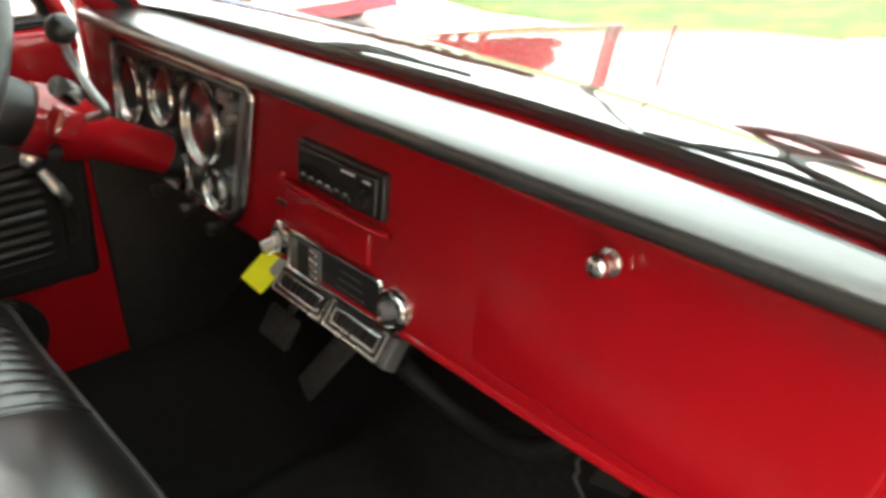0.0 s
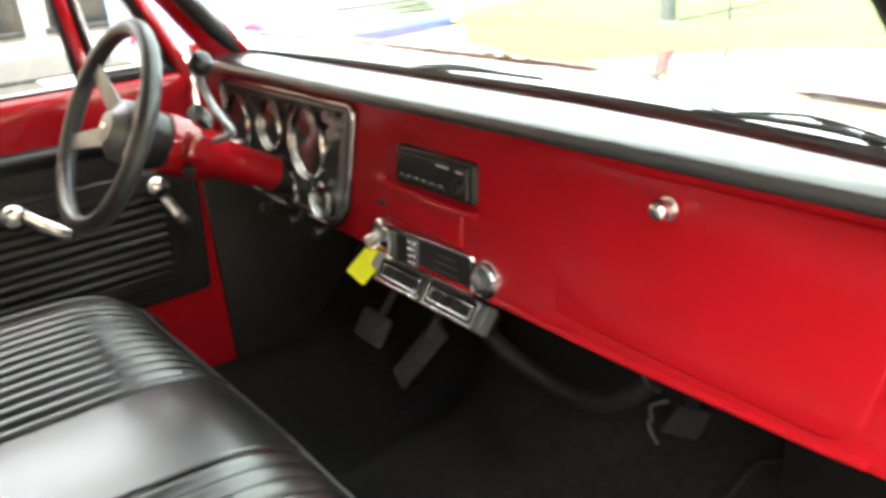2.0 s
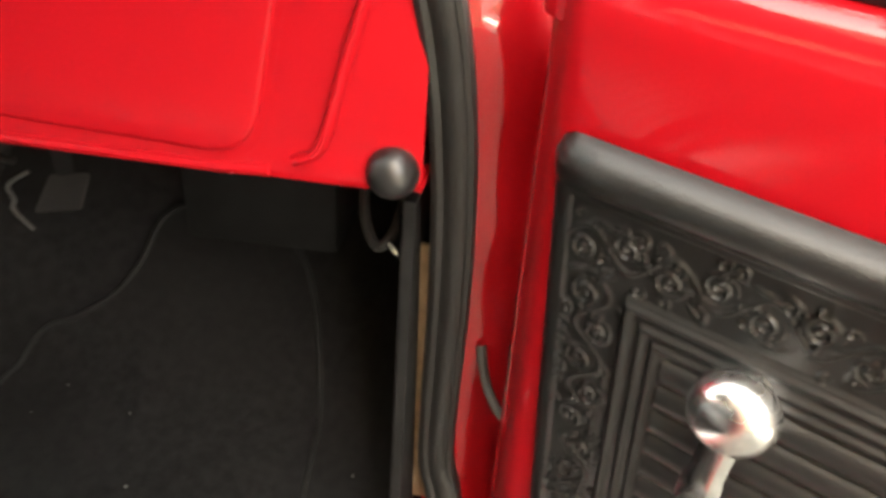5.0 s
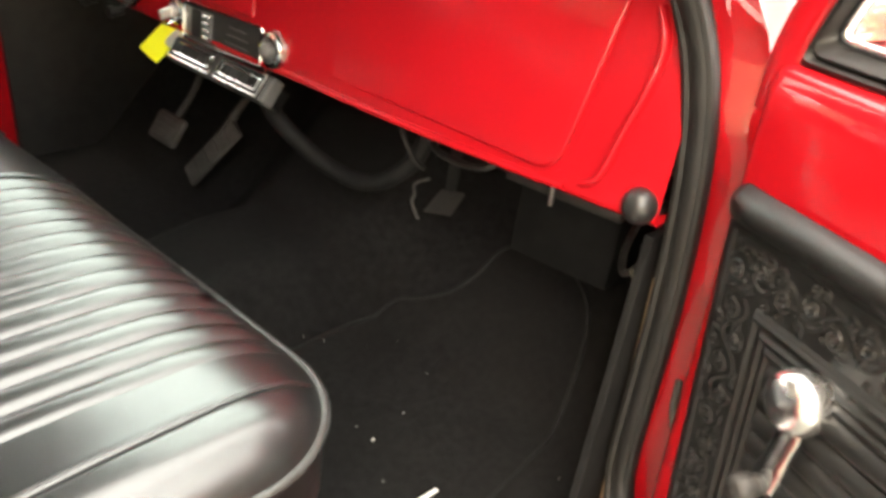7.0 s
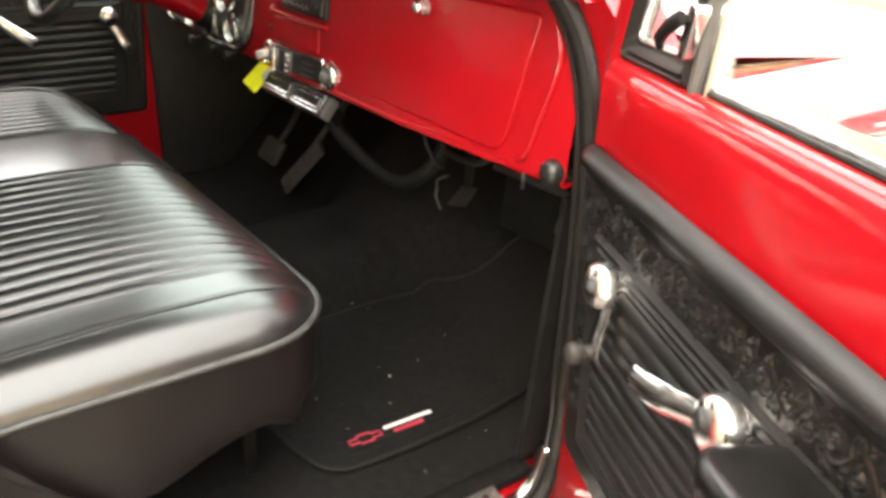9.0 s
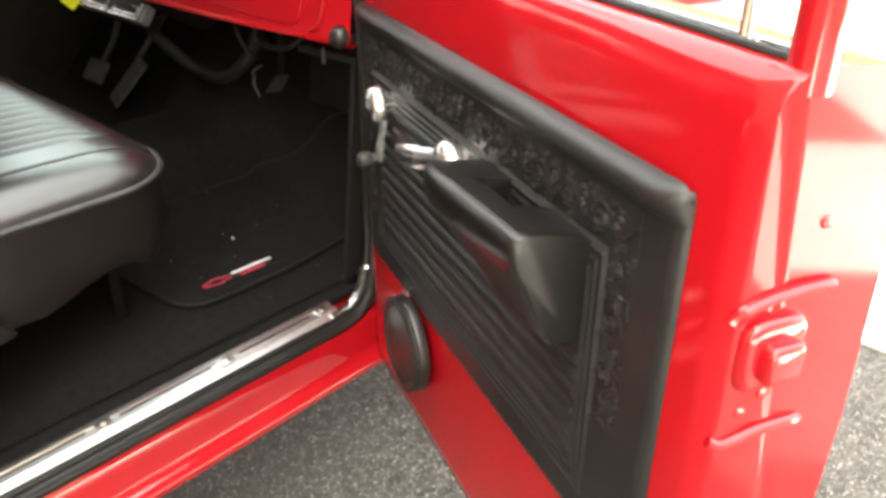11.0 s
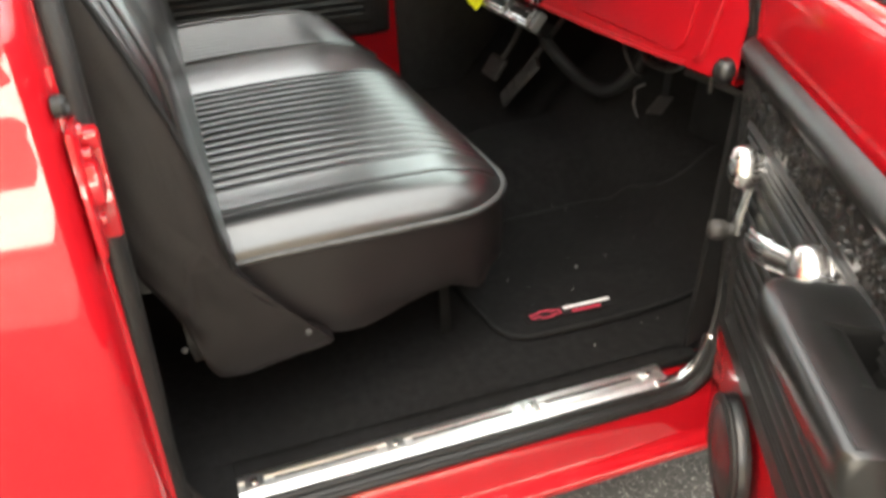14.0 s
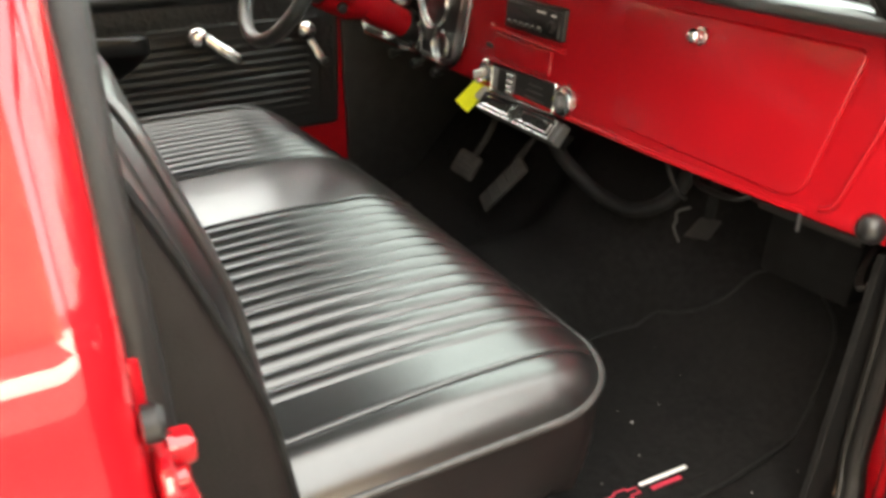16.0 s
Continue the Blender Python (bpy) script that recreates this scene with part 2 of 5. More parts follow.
def lathe(profile, m, n=28, bm=None):
    """Turns (radius, height) pairs round the z axis of m."""
    rows = [[m @ Vector((r * math.cos(2 * math.pi * k / n), r * math.sin(2 * math.pi * k / n), h)) for k in range(n)] for r, h in profile]
    return loft(rows, bm, closed_v=True, caps=True)


def axis(at, way):
    """A pose whose z axis points along way."""
    return Matrix.Translation(at) @ Vector(way).to_track_quat("Z", "Y").to_matrix().to_4x4()


def rounded(corners, r, n=5):
    """A 2D outline with its corners rounded."""
    out = []
    k = len(corners)
    for i in range(k):
        p, a, b = Vector(corners[i]), Vector(corners[i - 1]), Vector(corners[(i + 1) % k])
        rr = r[i] if isinstance(r, (list, tuple)) else r
        u, v = (a - p).normalized(), (b - p).normalized()
        for s in range(n + 1):
            t = s / n
            out.append((p + u * rr * (1 - t) ** 2 + v * rr * t ** 2))
    return [(q.x, q.y) for q in out]


def slab(outline, place, low, high, edge=0.0, bm=None):
    """A plate over a 2D outline; place(a, b, depth) gives the world point. edge: a rounded border on the high side."""
    c = (sum(p[0] for p in outline) / len(outline), sum(p[1] for p in outline) / len(outline))

    def inset(d):
        k = len(outline)
        got = []
        area = sum(outline[i - 1][0] * outline[i][1] - outline[i][0] * outline[i - 1][1] for i in range(k))
        sg = 1 if area > 0 else -1
        for i in range(k):
            a, b = Vector(outline[i - 1]), Vector(outline[(i + 1) % k])
            t = (b - a).normalized()
            got.append((outline[i][0] - sg * t.y * d, outline[i][1] + sg * t.x * d))
        return got

    rows = [[place(a, b, low) for a, b in outline]]
    if edge:
        for w in (0, 30, 60, 90):
            q = inset(edge * (1 - math.cos(radians(w))))
            rows.append([place(a, b, high - abs(edge) * (1 if high > low else -1) * (1 - math.sin(radians(w)))) for a, b in q])
    else:
        rows.append([place(a, b, high) for a, b in outline])
    return loft(rows, bm, closed_v=True, caps=True)


def from_grid(name, pts, mat, parent, label="", smooth=60, flip=False):
    """A sheet from a grid of world points (numpy, rows x columns x 3)."""
    n, k = pts.shape[:2]
    idx = np.arange(n * k).reshape(n, k)
    f = np.stack([idx[:-1, :-1], idx[:-1, 1:], idx[1:, 1:], idx[1:, :-1]], -1).reshape(-1, 4)
    if flip:
        f = f[:, ::-1]
    me = bpy.data.meshes.new(name)
    me.from_pydata((pts.reshape(-1, 3) - np.array(BASE[parent])).tolist(), [], f.tolist())
    me.update()
    return link(name, me, mat, parent, label, smooth)


# ---- ground and surroundings ----
g = bmesh.new()
loft([[(x, y, GZ) for x in (-400, -40, 0, 40, 400)] for y in (-400, -40, 0, 40, 400)], g)
setting("ground", g, ASPHALT, "dark speckled asphalt of a car park", "asphalt")


def lawn():
    rng = random.Random(4)
    rows = []
    for i in range(15):
        rows.append([(x, 5.75 + 0.11 * min(abs(x + 6), 5) ** 2 + 0.4 * max(0, abs(x + 6) - 5) * 0.4 + i * 1.6 + rng.uniform(-0.08, 0.08), GZ + 0.016 + rng.uniform(0.004, 0.03)) for x in [-34 + 1.0 * k for k in range(42)]])
    return loft(rows)


setting("lawn", lawn(), GRASS, "sunlit yellow-green grass island beside the car park", "grass")
# ground before the bonnet, its sunlit whiteness carried by the slab colour
setting("pavement_front", box((28, 12, 0.02), pose(-2.1, 7.4, GZ + 0.006), 0.004), BRIGHTSLAB, "concrete before the bonnet with sunlit brightness put into its colour", "pavement")
setting("pavement", box((6, 34, 0.06), pose(-14.2, -6, GZ + 0.03), 0.01), CONCRETE, "grey worn concrete walk before the shop", "pavement")

# unseen bright strip, added only for white reflections in paint and vinyl
setting("reflector_strip_east", box((1.2, 23, 0.06), pose(4.2, -9.2, GZ + 0.03), 0.01), BRIGHTSLAB, "unseen pale strip added to reflect in the red paint and seat", "pavement")
setting("wall_east", box((0.4, 24, 5.0), pose(9.6, -9.2, GZ + 2.5), 0.02), BRICK, "plain tan wall closing the yard", "wall")

# unseen wall, added to keep direct sun off the truck
setting("sun_block_south", box((16.8, 0.5, 9.0), pose(-5.65, -4.5, GZ + 4.5), 0.03), BRICK, "unseen plain tan wall added to shade the truck from the sun", "wall")

# ---- the cab: floor, sides, roof ----
cab = thing("truck_cab", (0, -0.4, 0.45), "glossy red pickup cab with its door open on black carpet", "truck cab")


def floor_z(x, y):
    hump = 0.13 * math.exp(-((x / 0.2) ** 4)) * min(1, max(0, (y + 0.75) / 0.8))
    toe = max(0.0, y - 0.2)
    return 0.583 + hump + 1.05 * toe + (0.0 if y < 0.2 else 0)


xs = np.linspace(-0.93, 0.80, 57)
ys = np.linspace(-1.17, 0.5, 49)
from_grid("floor_carpet", np.array([[(x, y, floor_z(x, y)) for x in xs] for y in ys]), CARPET, cab, "worn black carpet")
from_grid("firewall", np.array([[(x, 0.47 - 0.02 * math.cos(x * 3), z) for x in xs] for z in np.linspace(0.8, 1.20, 9)]), DARK, cab, "black firewall")
part("sill_carpet", box((0.10, 0.30, 0.03), pose(0.835, -0.920, 0.566), 0.004), CARPET, cab)
part("sill_carpet", box((0.052, 0.95, 0.016), pose(0.807, -0.42, 0.569), 0.004), CARPET, cab)
part("corner_lining", box((0.03, 0.30, 0.86), pose(0.822, -1.03, 0.985), 0.004), BLACK, cab, "black corner lining")
part("floor_pan", box((1.8, 1.72, 0.04), pose(0, -0.33, 0.52), 0.01), DARK, cab)

# sill, rocker panel and the plate on it
rocker = [(0.79, 0.552), (0.80, 0.555), (0.885, 0.556), (0.896, 0.549), (0.902, 0.538), (0.906, 0.512), (0.909, 0.484), (0.912, 0.473), (0.919, 0.468),
          (0.927, 0.463), (0.931, 0.455), (0.929, 0.444), (0.918, 0.436), (0.79, 0.436)]
part("rocker_panel", loft([[(x, y, z) for x, z in rocker] for y in np.linspace(-0.93, 0.13, 14)], closed_v=True, caps=True), RED, cab, smooth=50)
part("rocker_plug", lathe([(0.0, 0.0), (0.012, 0.0), (0.012, 0.004), (0.008, 0.007), (0, 0.008)], axis((0.9085, -0.862, 0.484), (1, 0, 0.12)), 14), RUBBER, cab, "black rubber drain plug")


def tumble(y, z):
    """The outer side of the body: upright up to the belt, leaning in above."""
    return 0.985 - 0.02 * max(0, (0.75 - z)) - (0.30 * (z - 1.28) if z > 1.28 else 0.012 * ((z - 0.95) / 0.33) ** 2)


# rear corner of the cab behind the door
rows = []
for z in np.linspace(0.468, 1.66, 30):
    xo = tumble(0, z)
    xi = min(0.872, xo - 0.02 - 0.07 * (z < 1.28) - 0.07 * (z >= 1.28))
    jy = -0.846 - 0.03 * max(0, min(1, (0.62 - z) / 0.08)) * -1
    rows.append([(xi - 0.03, -0.90, z), (xi, -0.862, z), (xi + 0.006, -0.853, z), (xi + 0.03, -0.851, z), (xo - 0.032, -0.855, z), (xo - 0.012, -0.862, z), (xo - 0.003, -0.874, z),
                 (xo, -0.89, z), (xo - 0.002, -1.02, z), (xo - 0.02, -1.16, z), (xo - 0.06, -1.2, z), (xo - 0.2, -1.215, z), (xi - 0.1, -1.18, z)])
part("rear_corner", loft(rows, closed_v=True, caps=True), RED, cab, smooth=35)
part("jamb_groove", tube(smooth_path([(0.925, -0.8555, 0.60), (0.925, -0.854, 0.8), (0.925, -0.854, 1.1), (0.925, -0.854, 1.26)], 4), 0.007, 8, flat=0.5), RED, cab)

# striker, bump stop and the plate behind the striker
striker = part("striker", box((0.07, 0.012, 0.155), pose(0.925, -0.846, 1.122), 0.008), RED, cab, "red painted striker plate")
part("striker_pin", tube([(0.93, -0.852, 1.165), (0.93, -0.832, 1.165)], 0.008, 12), RED, striker)
part("striker_tooth", box((0.04, 0.022, 0.05), pose(0.932, -0.838, 1.135), 0.008), RED, striker)
part("striker_catch", box((0.022, 0.030, 0.024), pose(0.914, -0.836, 1.178, 0, 12, 0), 0.006), RED, striker)
part("striker_flange", box((0.010, 0.026, 0.120), pose(0.893, -0.838, 1.108, 0, -4, 0), 0.004), RED, striker)
for zz in (1.085, 1.19):
    part("screw", lathe([(0.0, 0.0), (0.009, 0.0), (0.008, 0.005), (0, 0.006)], axis((0.925, -0.840, zz), (0, 1, 0)), 12), RED, striker)
part("bump_stop", lathe([(0.0, 0.0), (0.0125, 0.0), (0.0125, 0.009), (0.009, 0.013), (0.007, 0.009), (0, 0.009)], axis((0.945, -0.853, 1.225), (0.1, 1, 0)), 18), RUBBER, cab, "round black rubber bump stop")

# hinge pillar in front of the door, both sides
for sx in (1, -1):
    rows = []
    for z in np.linspace(0.452, 1.36, 24):
        k = max(0, (z - 1.1) / 0.26)
        xi, xo = 0.822 - 0.055 * k * k + (0.07 if sx < 0 else 0), 0.935 - 0.04 * min(1, k * 1.5) - 0.045 * k * k + (0.05 if sx < 0 else 0)
        dent = 0.010 * math.exp(-(((z - 1.0) / 0.02) ** 2)) + 0.008 * math.exp(-(((z - 1.12) / 0.03) ** 2)) + 0.008 * math.exp(-(((z - 0.86) / 0.025) ** 2))
        yb = 0.115 - 0.016 * math.exp(-(((z - 1.185) / 0.035) ** 2)) - 0.06 * max(0, (z - 1.26) / 0.10)
        rows.append([(sx * (xi - 0.02), yb + 0.05, z), (sx * xi, yb, z), (sx * (xi + 0.02), yb + 0.002, z), (sx * (xi + 0.045), yb + 0.012 - dent, z), (sx * (xi + 0.07), yb + 0.018 - dent, z),
                     (sx * (xo - 0.012), yb + 0.03, z), (sx * xo, yb + 0.05, z), (sx * xo, yb + 0.11, z), (sx * (xi - 0.02), yb + 0.11, z)])
    part("hinge_pillar", loft(rows, closed_v=True, caps=True), RED, cab, smooth=50)

# windscreen pillars, roof, rear wall
for sx in (1, -1):
    rows = []
    for t in np.linspace(0, 1, 9):
        z = 1.33 + 0.40 * t
        y = 0.07 - 0.31 * t
        x = 0.79 - 0.10 * t
        rows.append([(sx * (x - 0.016), y + 0.06, z), (sx * (x - 0.012), y + 0.03, z), (sx * (x - 0.004), y + 0.006, z), (sx * (x + 0.012), y - 0.008, z), (sx * (x + 0.040), y + 0.0, z), (sx * (x + 0.046), y + 0.03, z), (sx * (x + 0.028), y + 0.075, z), (sx * (x - 0.02), y + 0.085, z)])
    part("windscreen_pillar", loft(rows, closed_v=True, caps=True), RED, cab, smooth=50)
rows = []
for t in np.linspace(0, 1, 13):
    y = -0.20 - 0.98 * t
    rows.append([(x, y, 1.80 + 0.035 * math.sin(math.pi * t) - 0.10 * (abs(x) / 0.74) ** 4 - 0.035 * (t < 0.05)) for x in np.linspace(-0.74, 0.74, 17)])
part("roof", loft(rows), RED, cab, smooth=60)
rows = []
for t in np.linspace(0, 1, 13):
    y = -0.20 - 0.98 * t
    rows.append([(x, y, 1.745 + 0.03 * math.sin(math.pi * t) - 0.05 * (abs(x) / 0.74) ** 4) for x in np.linspace(-0.74, 0.74, 17)])
part("headliner", loft(rows), HEADLINER, cab, "dark cloth headliner", smooth=60)
for sx in (1, -1):
    part("roof_rail", tube(smooth_path([(sx * 0.685, -0.22, 1.715), (sx * 0.705, -0.5, 1.725), (sx * 0.705, -0.85, 1.72), (sx * 0.70, -1.17, 1.69)], 4), 0.032, 12), RED, cab)
part("windscreen_header", tube([(-0.70, -0.225, 1.735), (0, -0.20, 1.76), (0.70, -0.225, 1.735)], 0.035, 12), RED, cab)
g = bmesh.new()
box((1.72, 0.04, 0.80), pose(0, -1.17, 0.98), 0.01, bm=g)
for sx in (1, -1):
    box((0.26, 0.04, 0.34), pose(sx * 0.64, -1.17, 1.55), 0.01, bm=g)
part("rear_wall", g, RED, cab)
part("rear_window_seal", tube(smooth_path([(-0.5, -1.16, 1.40), (0.5, -1.16, 1.40), (0.53, -1.16, 1.45), (0.51, -1.17, 1.66), (0.46, -1.17, 1.71), (-0.46, -1.17, 1.71), (-0.51, -1.17, 1.66), (-0.53, -1.16, 1.45)], 4, True), 0.014, 8, True), RUBBER, cab)
pane = part("rear_window", box((1.04, 0.005, 0.32), pose(0, -1.17, 1.55)), GLASS, cab)
pane.visible_shadow = False
part("left_rear_corner", box((0.06, 0.34, 1.25), pose(-0.93, -1.02, 1.07), 0.02), RED, cab)
part("left_rocker", box((0.14, 1.1, 0.11), pose(-0.90, -0.4, 0.505), 0.02), RED, cab)

# rubber seal round the door opening
seal_pts = [(0.842, 0.098, 0.74), (0.846, 0.098, 0.95), (0.842, 0.098, 1.10), (0.828, 0.096, 1.21), (0.806, 0.083, 1.29), (0.780, 0.045, 1.362), (0.745, -0.055, 1.50), (0.712, -0.17, 1.66),
            (0.72, -0.25, 1.70), (0.735, -0.5, 1.712), (0.735, -0.76, 1.70), (0.775, -0.83, 1.58), (0.835, -0.846, 1.40), (0.866, -0.846, 1.25), (0.876, -0.846, 1.05),
            (0.878, -0.850, 0.85), (0.880, -0.856, 0.68), (0.882, -0.847, 0.60), (0.889, -0.80, 0.556), (0.892, -0.70, 0.554), (0.892, -0.4, 0.554), (0.892, -0.15, 0.552), (0.890, -0.03, 0.551), (0.883, 0.03, 0.570), (0.868, 0.066, 0.622), (0.854, 0.088, 0.68)]
sp = smooth_path(seal_pts, 6, True)
seal = part("door_seal", tube(sp, [0.0195 if p.y < -0.7 and p.z > 0.6 else (0.0125 if p.z < 0.62 or p.y < 0 else 0.016) for p in sp], 12, True, up=(0.3, -0.2, 0.1)), RUBBER, cab, "black rubber door seal")
part("seal_lip", tube([p + Vector((-0.014 if p.y > 0 and p.z > 0.62 else -0.009, -0.008 if p.y > 0 else (0.012 if p.y < -0.7 else 0), 0.012 if p.z < 0.62 else 0)) for p in sp], 0.007, 8, True), RUBBER, seal)
part("seal_groove", tube([p + Vector((0.0105, -0.007 if p.y > 0 else (0.009 if p.y < -0.7 else 0), 0.004 if p.z < 0.62 else 0)) for p in sp], 0.006, 8, True), RUBBER, seal)

# sill plate with its raised ribs and screws
sill = thing("sill_plate", (0.83, -0.42, 0.568), "polished ribbed metal sill plate screwed to the door sill", "sill plate")
plate = [(0.830, 0.5765), (0.833, 0.5775), (0.842, 0.5765), (0.8435, 0.5735), (0.8495, 0.5725), (0.851, 0.5755), (0.862, 0.5735), (0.866, 0.5700), (0.874, 0.5670), (0.877, 0.562)]
part("plate", loft([[(x, y, z) for x, z in plate + [(0.877, 0.558), (0.830, 0.562)]] for y in (-0.775, -0.772, -0.035, -0.032)], closed_v=True, caps=True), SATIN, sill, smooth=30)
for y in (-0.745, -0.52, -0.285, -0.06):
    sc = part("screw_boss", box((0.030, 0.03, 0.003), pose(0.848, y, 0.5755), 0.0014, 2), SATIN, sill)
    part("screw", lathe([(0, 0), (0.006, 0.0), (0.005, 0.003), (0, 0.0036)], pose(0.848, y, 0.5766), 12), BRIGHT, sc)
for y0, y1 in ((-0.715, -0.55), (-0.49, -0.315), (-0.255, -0.09)):
    part("groove", box((0.0062, y1 - y0, 0.0026), pose(0.8465, (y0 + y1) / 2, 0.5729), 0.0006, 1), BLACK, sill)
part("end_cap", tube(smooth_path([(0.866, -0.055, 0.566), (0.866, -0.012, 0.566), (0.864, 0.018, 0.578), (0.860, 0.038, 0.600), (0.853, 0.055, 0.632)], 5), 0.0115, 10, flat=0.5), BRIGHT, sill, "bright curved end of the sill trim")

part("dash_end", box((0.05, 0.125, 0.24), pose(-0.874, 0.098, 1.262), 0.006), RED, cab)

# kick panels
part("kick_panel", slab([(0.04, 0.58), (0.44, 0.75), (0.44, 1.045), (0.09, 1.045)], lambda y, z, d: (0.812 + d, y, z), 0, -0.012, 0.004), BLACK, cab, "black kick panel")
part("kick_edge", slab([(0.805, 0.62), (0.828, 0.62), (0.828, 0.94), (0.822, 0.985), (0.812, 0.985)], lambda x, z, d: (x, 0.118 - d, z), 0, 0.004), TAN, cab, "raw tan fibreboard edge")
part("kick_panel", slab([(-0.004, 0.55), (0.46, 0.6), (0.46, 1.17), (0.12, 1.20), (-0.004, 1.20)], lambda y, z, d: (-0.875 + d, y, z), 0, 0.02, 0.006), DARK, cab, "black kick panel")

# windscreen and its rubber
base = [(-0.79, 0.125, 1.356), (-0.6, 0.180, 1.348), (-0.3, 0.206, 1.345), (0, 0.216, 1.344), (0.3, 0.206, 1.345), (0.58, 0.168, 1.347), (0.772, 0.108, 1.354)]
top = [(-0.64, -0.195, 1.70), (-0.5, -0.175, 1.712), (-0.25, -0.155, 1.72), (0, -0.15, 1.722), (0.25, -0.155, 1.72), (0.5, -0.175, 1.712), (0.66, -0.195, 1.70)]
b7, t7 = smooth_path(base, 5), smooth_path(top, 5)
ws = part("windscreen", loft([[a.lerp(b, k / 6) + Vector((0, 0.02 * math.sin(math.pi * k / 6), 0)) for a, b in zip(b7, t7)] for k in range(7)]), SCREEN, cab, smooth=60)
ws.visible_shadow = False
mod = ws.modifiers.new("thick", "SOLIDIFY")
mod.thickness = 0.004
gasket = b7 + [Vector((0.770, 0.070, 1.40)), Vector((0.750, 0.012, 1.47)), Vector((0.715, -0.08, 1.58))] + t7[::-1] + [Vector((-0.675, -0.09, 1.58)), Vector((-0.728, 0.03, 1.45)), Vector((-0.770, 0.085, 1.40))]
part("windscreen_flange", loft([[Vector((p.x, max(p.y - 0.11, 0.062), p.z - 0.020)) for p in b7], [p + Vector((0, -0.02, -0.022)) for p in b7], [p + Vector((0, 0.0, -0.006)) for p in b7]]), RED, cab)
part("windscreen_gasket", tube(gasket, 0.0155, 12, True), GASKET, cab, "black rubber windscreen gasket", smooth=60)

part("pillar_rubber", tube(smooth_path([(-0.785, 0.105, 1.365), (-0.765, 0.070, 1.405), (-0.732, 0.018, 1.455), (-0.682, -0.095, 1.585), (-0.645, -0.19, 1.69)], 5), 0.021, 10), RUBBER, cab, "thick black rubber beside the glass")

# bonnet, cowl and wings seen through the windscreen
nose = thing("truck_bonnet", (0, 1.0, 1.1), "glossy red bonnet and cowl beyond the windscreen", "bonnet")
rows = []
for y in np.linspace(0.36, 1.70, 24):
    t = (y - 0.36) / 1.34
    rows.append([(x, y, 1.288 - 0.085 * t - 0.025 * t * t - (0.02 + 0.03 * t) * (abs(x) / 0.83) ** 2 - 0.035 * (abs(x) / 0.83) ** 10 - 0.05 * max(0, (t - 0.94) / 0.06) ** 2) for x in np.linspace(-0.83, 0.83, 33)])
part("hood", loft(rows), RED, nose, smooth=60)
rows = []
for t in np.linspace(0, 1, 7):
    rows.append([(x, 0.225 - 0.10 * (x / 0.8) ** 2 + 0.15 * t + 0.10 * (x / 0.8) ** 2 * t, 1.334 - 0.048 * t - 0.025 * t ** 8 - 0.010 * math.sin(math.pi * t) - 0.045 * (abs(x) / 0.86) ** 4) for x in np.linspace(-0.86, 0.86, 25)])
part("cowl", loft(rows), RED, nose, smooth=60)
for k in range(9):
    part("cowl_slot", box((0.07, 0.012, 0.003), pose(-0.52 + 0.13 * k, 0.31, 1.303 - 0.045 * (abs(-0.52 + 0.13 * k) / 0.86) ** 4), 0.001, 1), DARK, nose)
for sx in (1, -1):
    prof = [(0.60, 1.15), (0.82, 1.208), (0.88, 1.207), (0.93, 1.198), (0.958, 1.182), (0.974, 1.155), (0.982, 1.11), (0.986, 0.95), (0.98, 0.60), (0.90, 0.55)]
    part("wing", loft([[(sx * x, y, z - (0.09 * ((y - 0.2) / 1.5) ** 2 if z > 1 else 0)) for x, z in prof] for y in np.linspace(0.19, 1.72, 14)]), RED, nose, smooth=50)
part("grille_panel", box((1.9, 0.06, 0.55), pose(0, 1.72, 0.80), 0.02), RED, nose)


def wiper(tip, heel, root):
    tip, heel = Vector(tip), Vector(heel)
    wp = thing("wiper", tuple(heel), "dark windscreen wiper lying at the foot of the glass", "wiper", "wipers of the windscreen")
    part("blade", tube([tip, tip.lerp(heel, 0.5) + Vector((0, 0.0, 0.003)), heel], 0.0042, 8, flat=1.5), RUBBER, wp, "black rubber blade")
    mid = tip.lerp(heel, 0.5) + Vector((0, 0.006, 0.020))
    part("bridge", tube(smooth_path([tip.lerp(heel, 0.22) + Vector((0, 0, 0.007)), mid, tip.lerp(heel, 0.8) + Vector((0, 0, 0.007))], 4), 0.003, 8), DARK, wp)
    part("arm", tube(smooth_path([mid, mid.lerp(Vector(root), 0.5) + Vector((0, 0.01, 0.012)), Vector(root)], 4), 0.0042, 8), DARK, wp)
    part("pivot", lathe([(0, 0), (0.017, 0), (0.015, 0.02), (0, 0.024)], Matrix.Translation(root), 14), DARK, wp)
    return wp


wiper((0.12, 0.200, 1.371), (-0.37, 0.216, 1.371), (-0.66, 0.27, 1.332))
wiper((0.378, 0.208, 1.370), (0.72, 0.134, 1.376), (0.74, 0.20, 1.345))


# ---- dashboard ----
def dash_y(z):
    return 0.066 + 0.11 * (z - 1.07)


def on_dash(x, z, d=0.0):
    return (x, dash_y(z) - d, z)


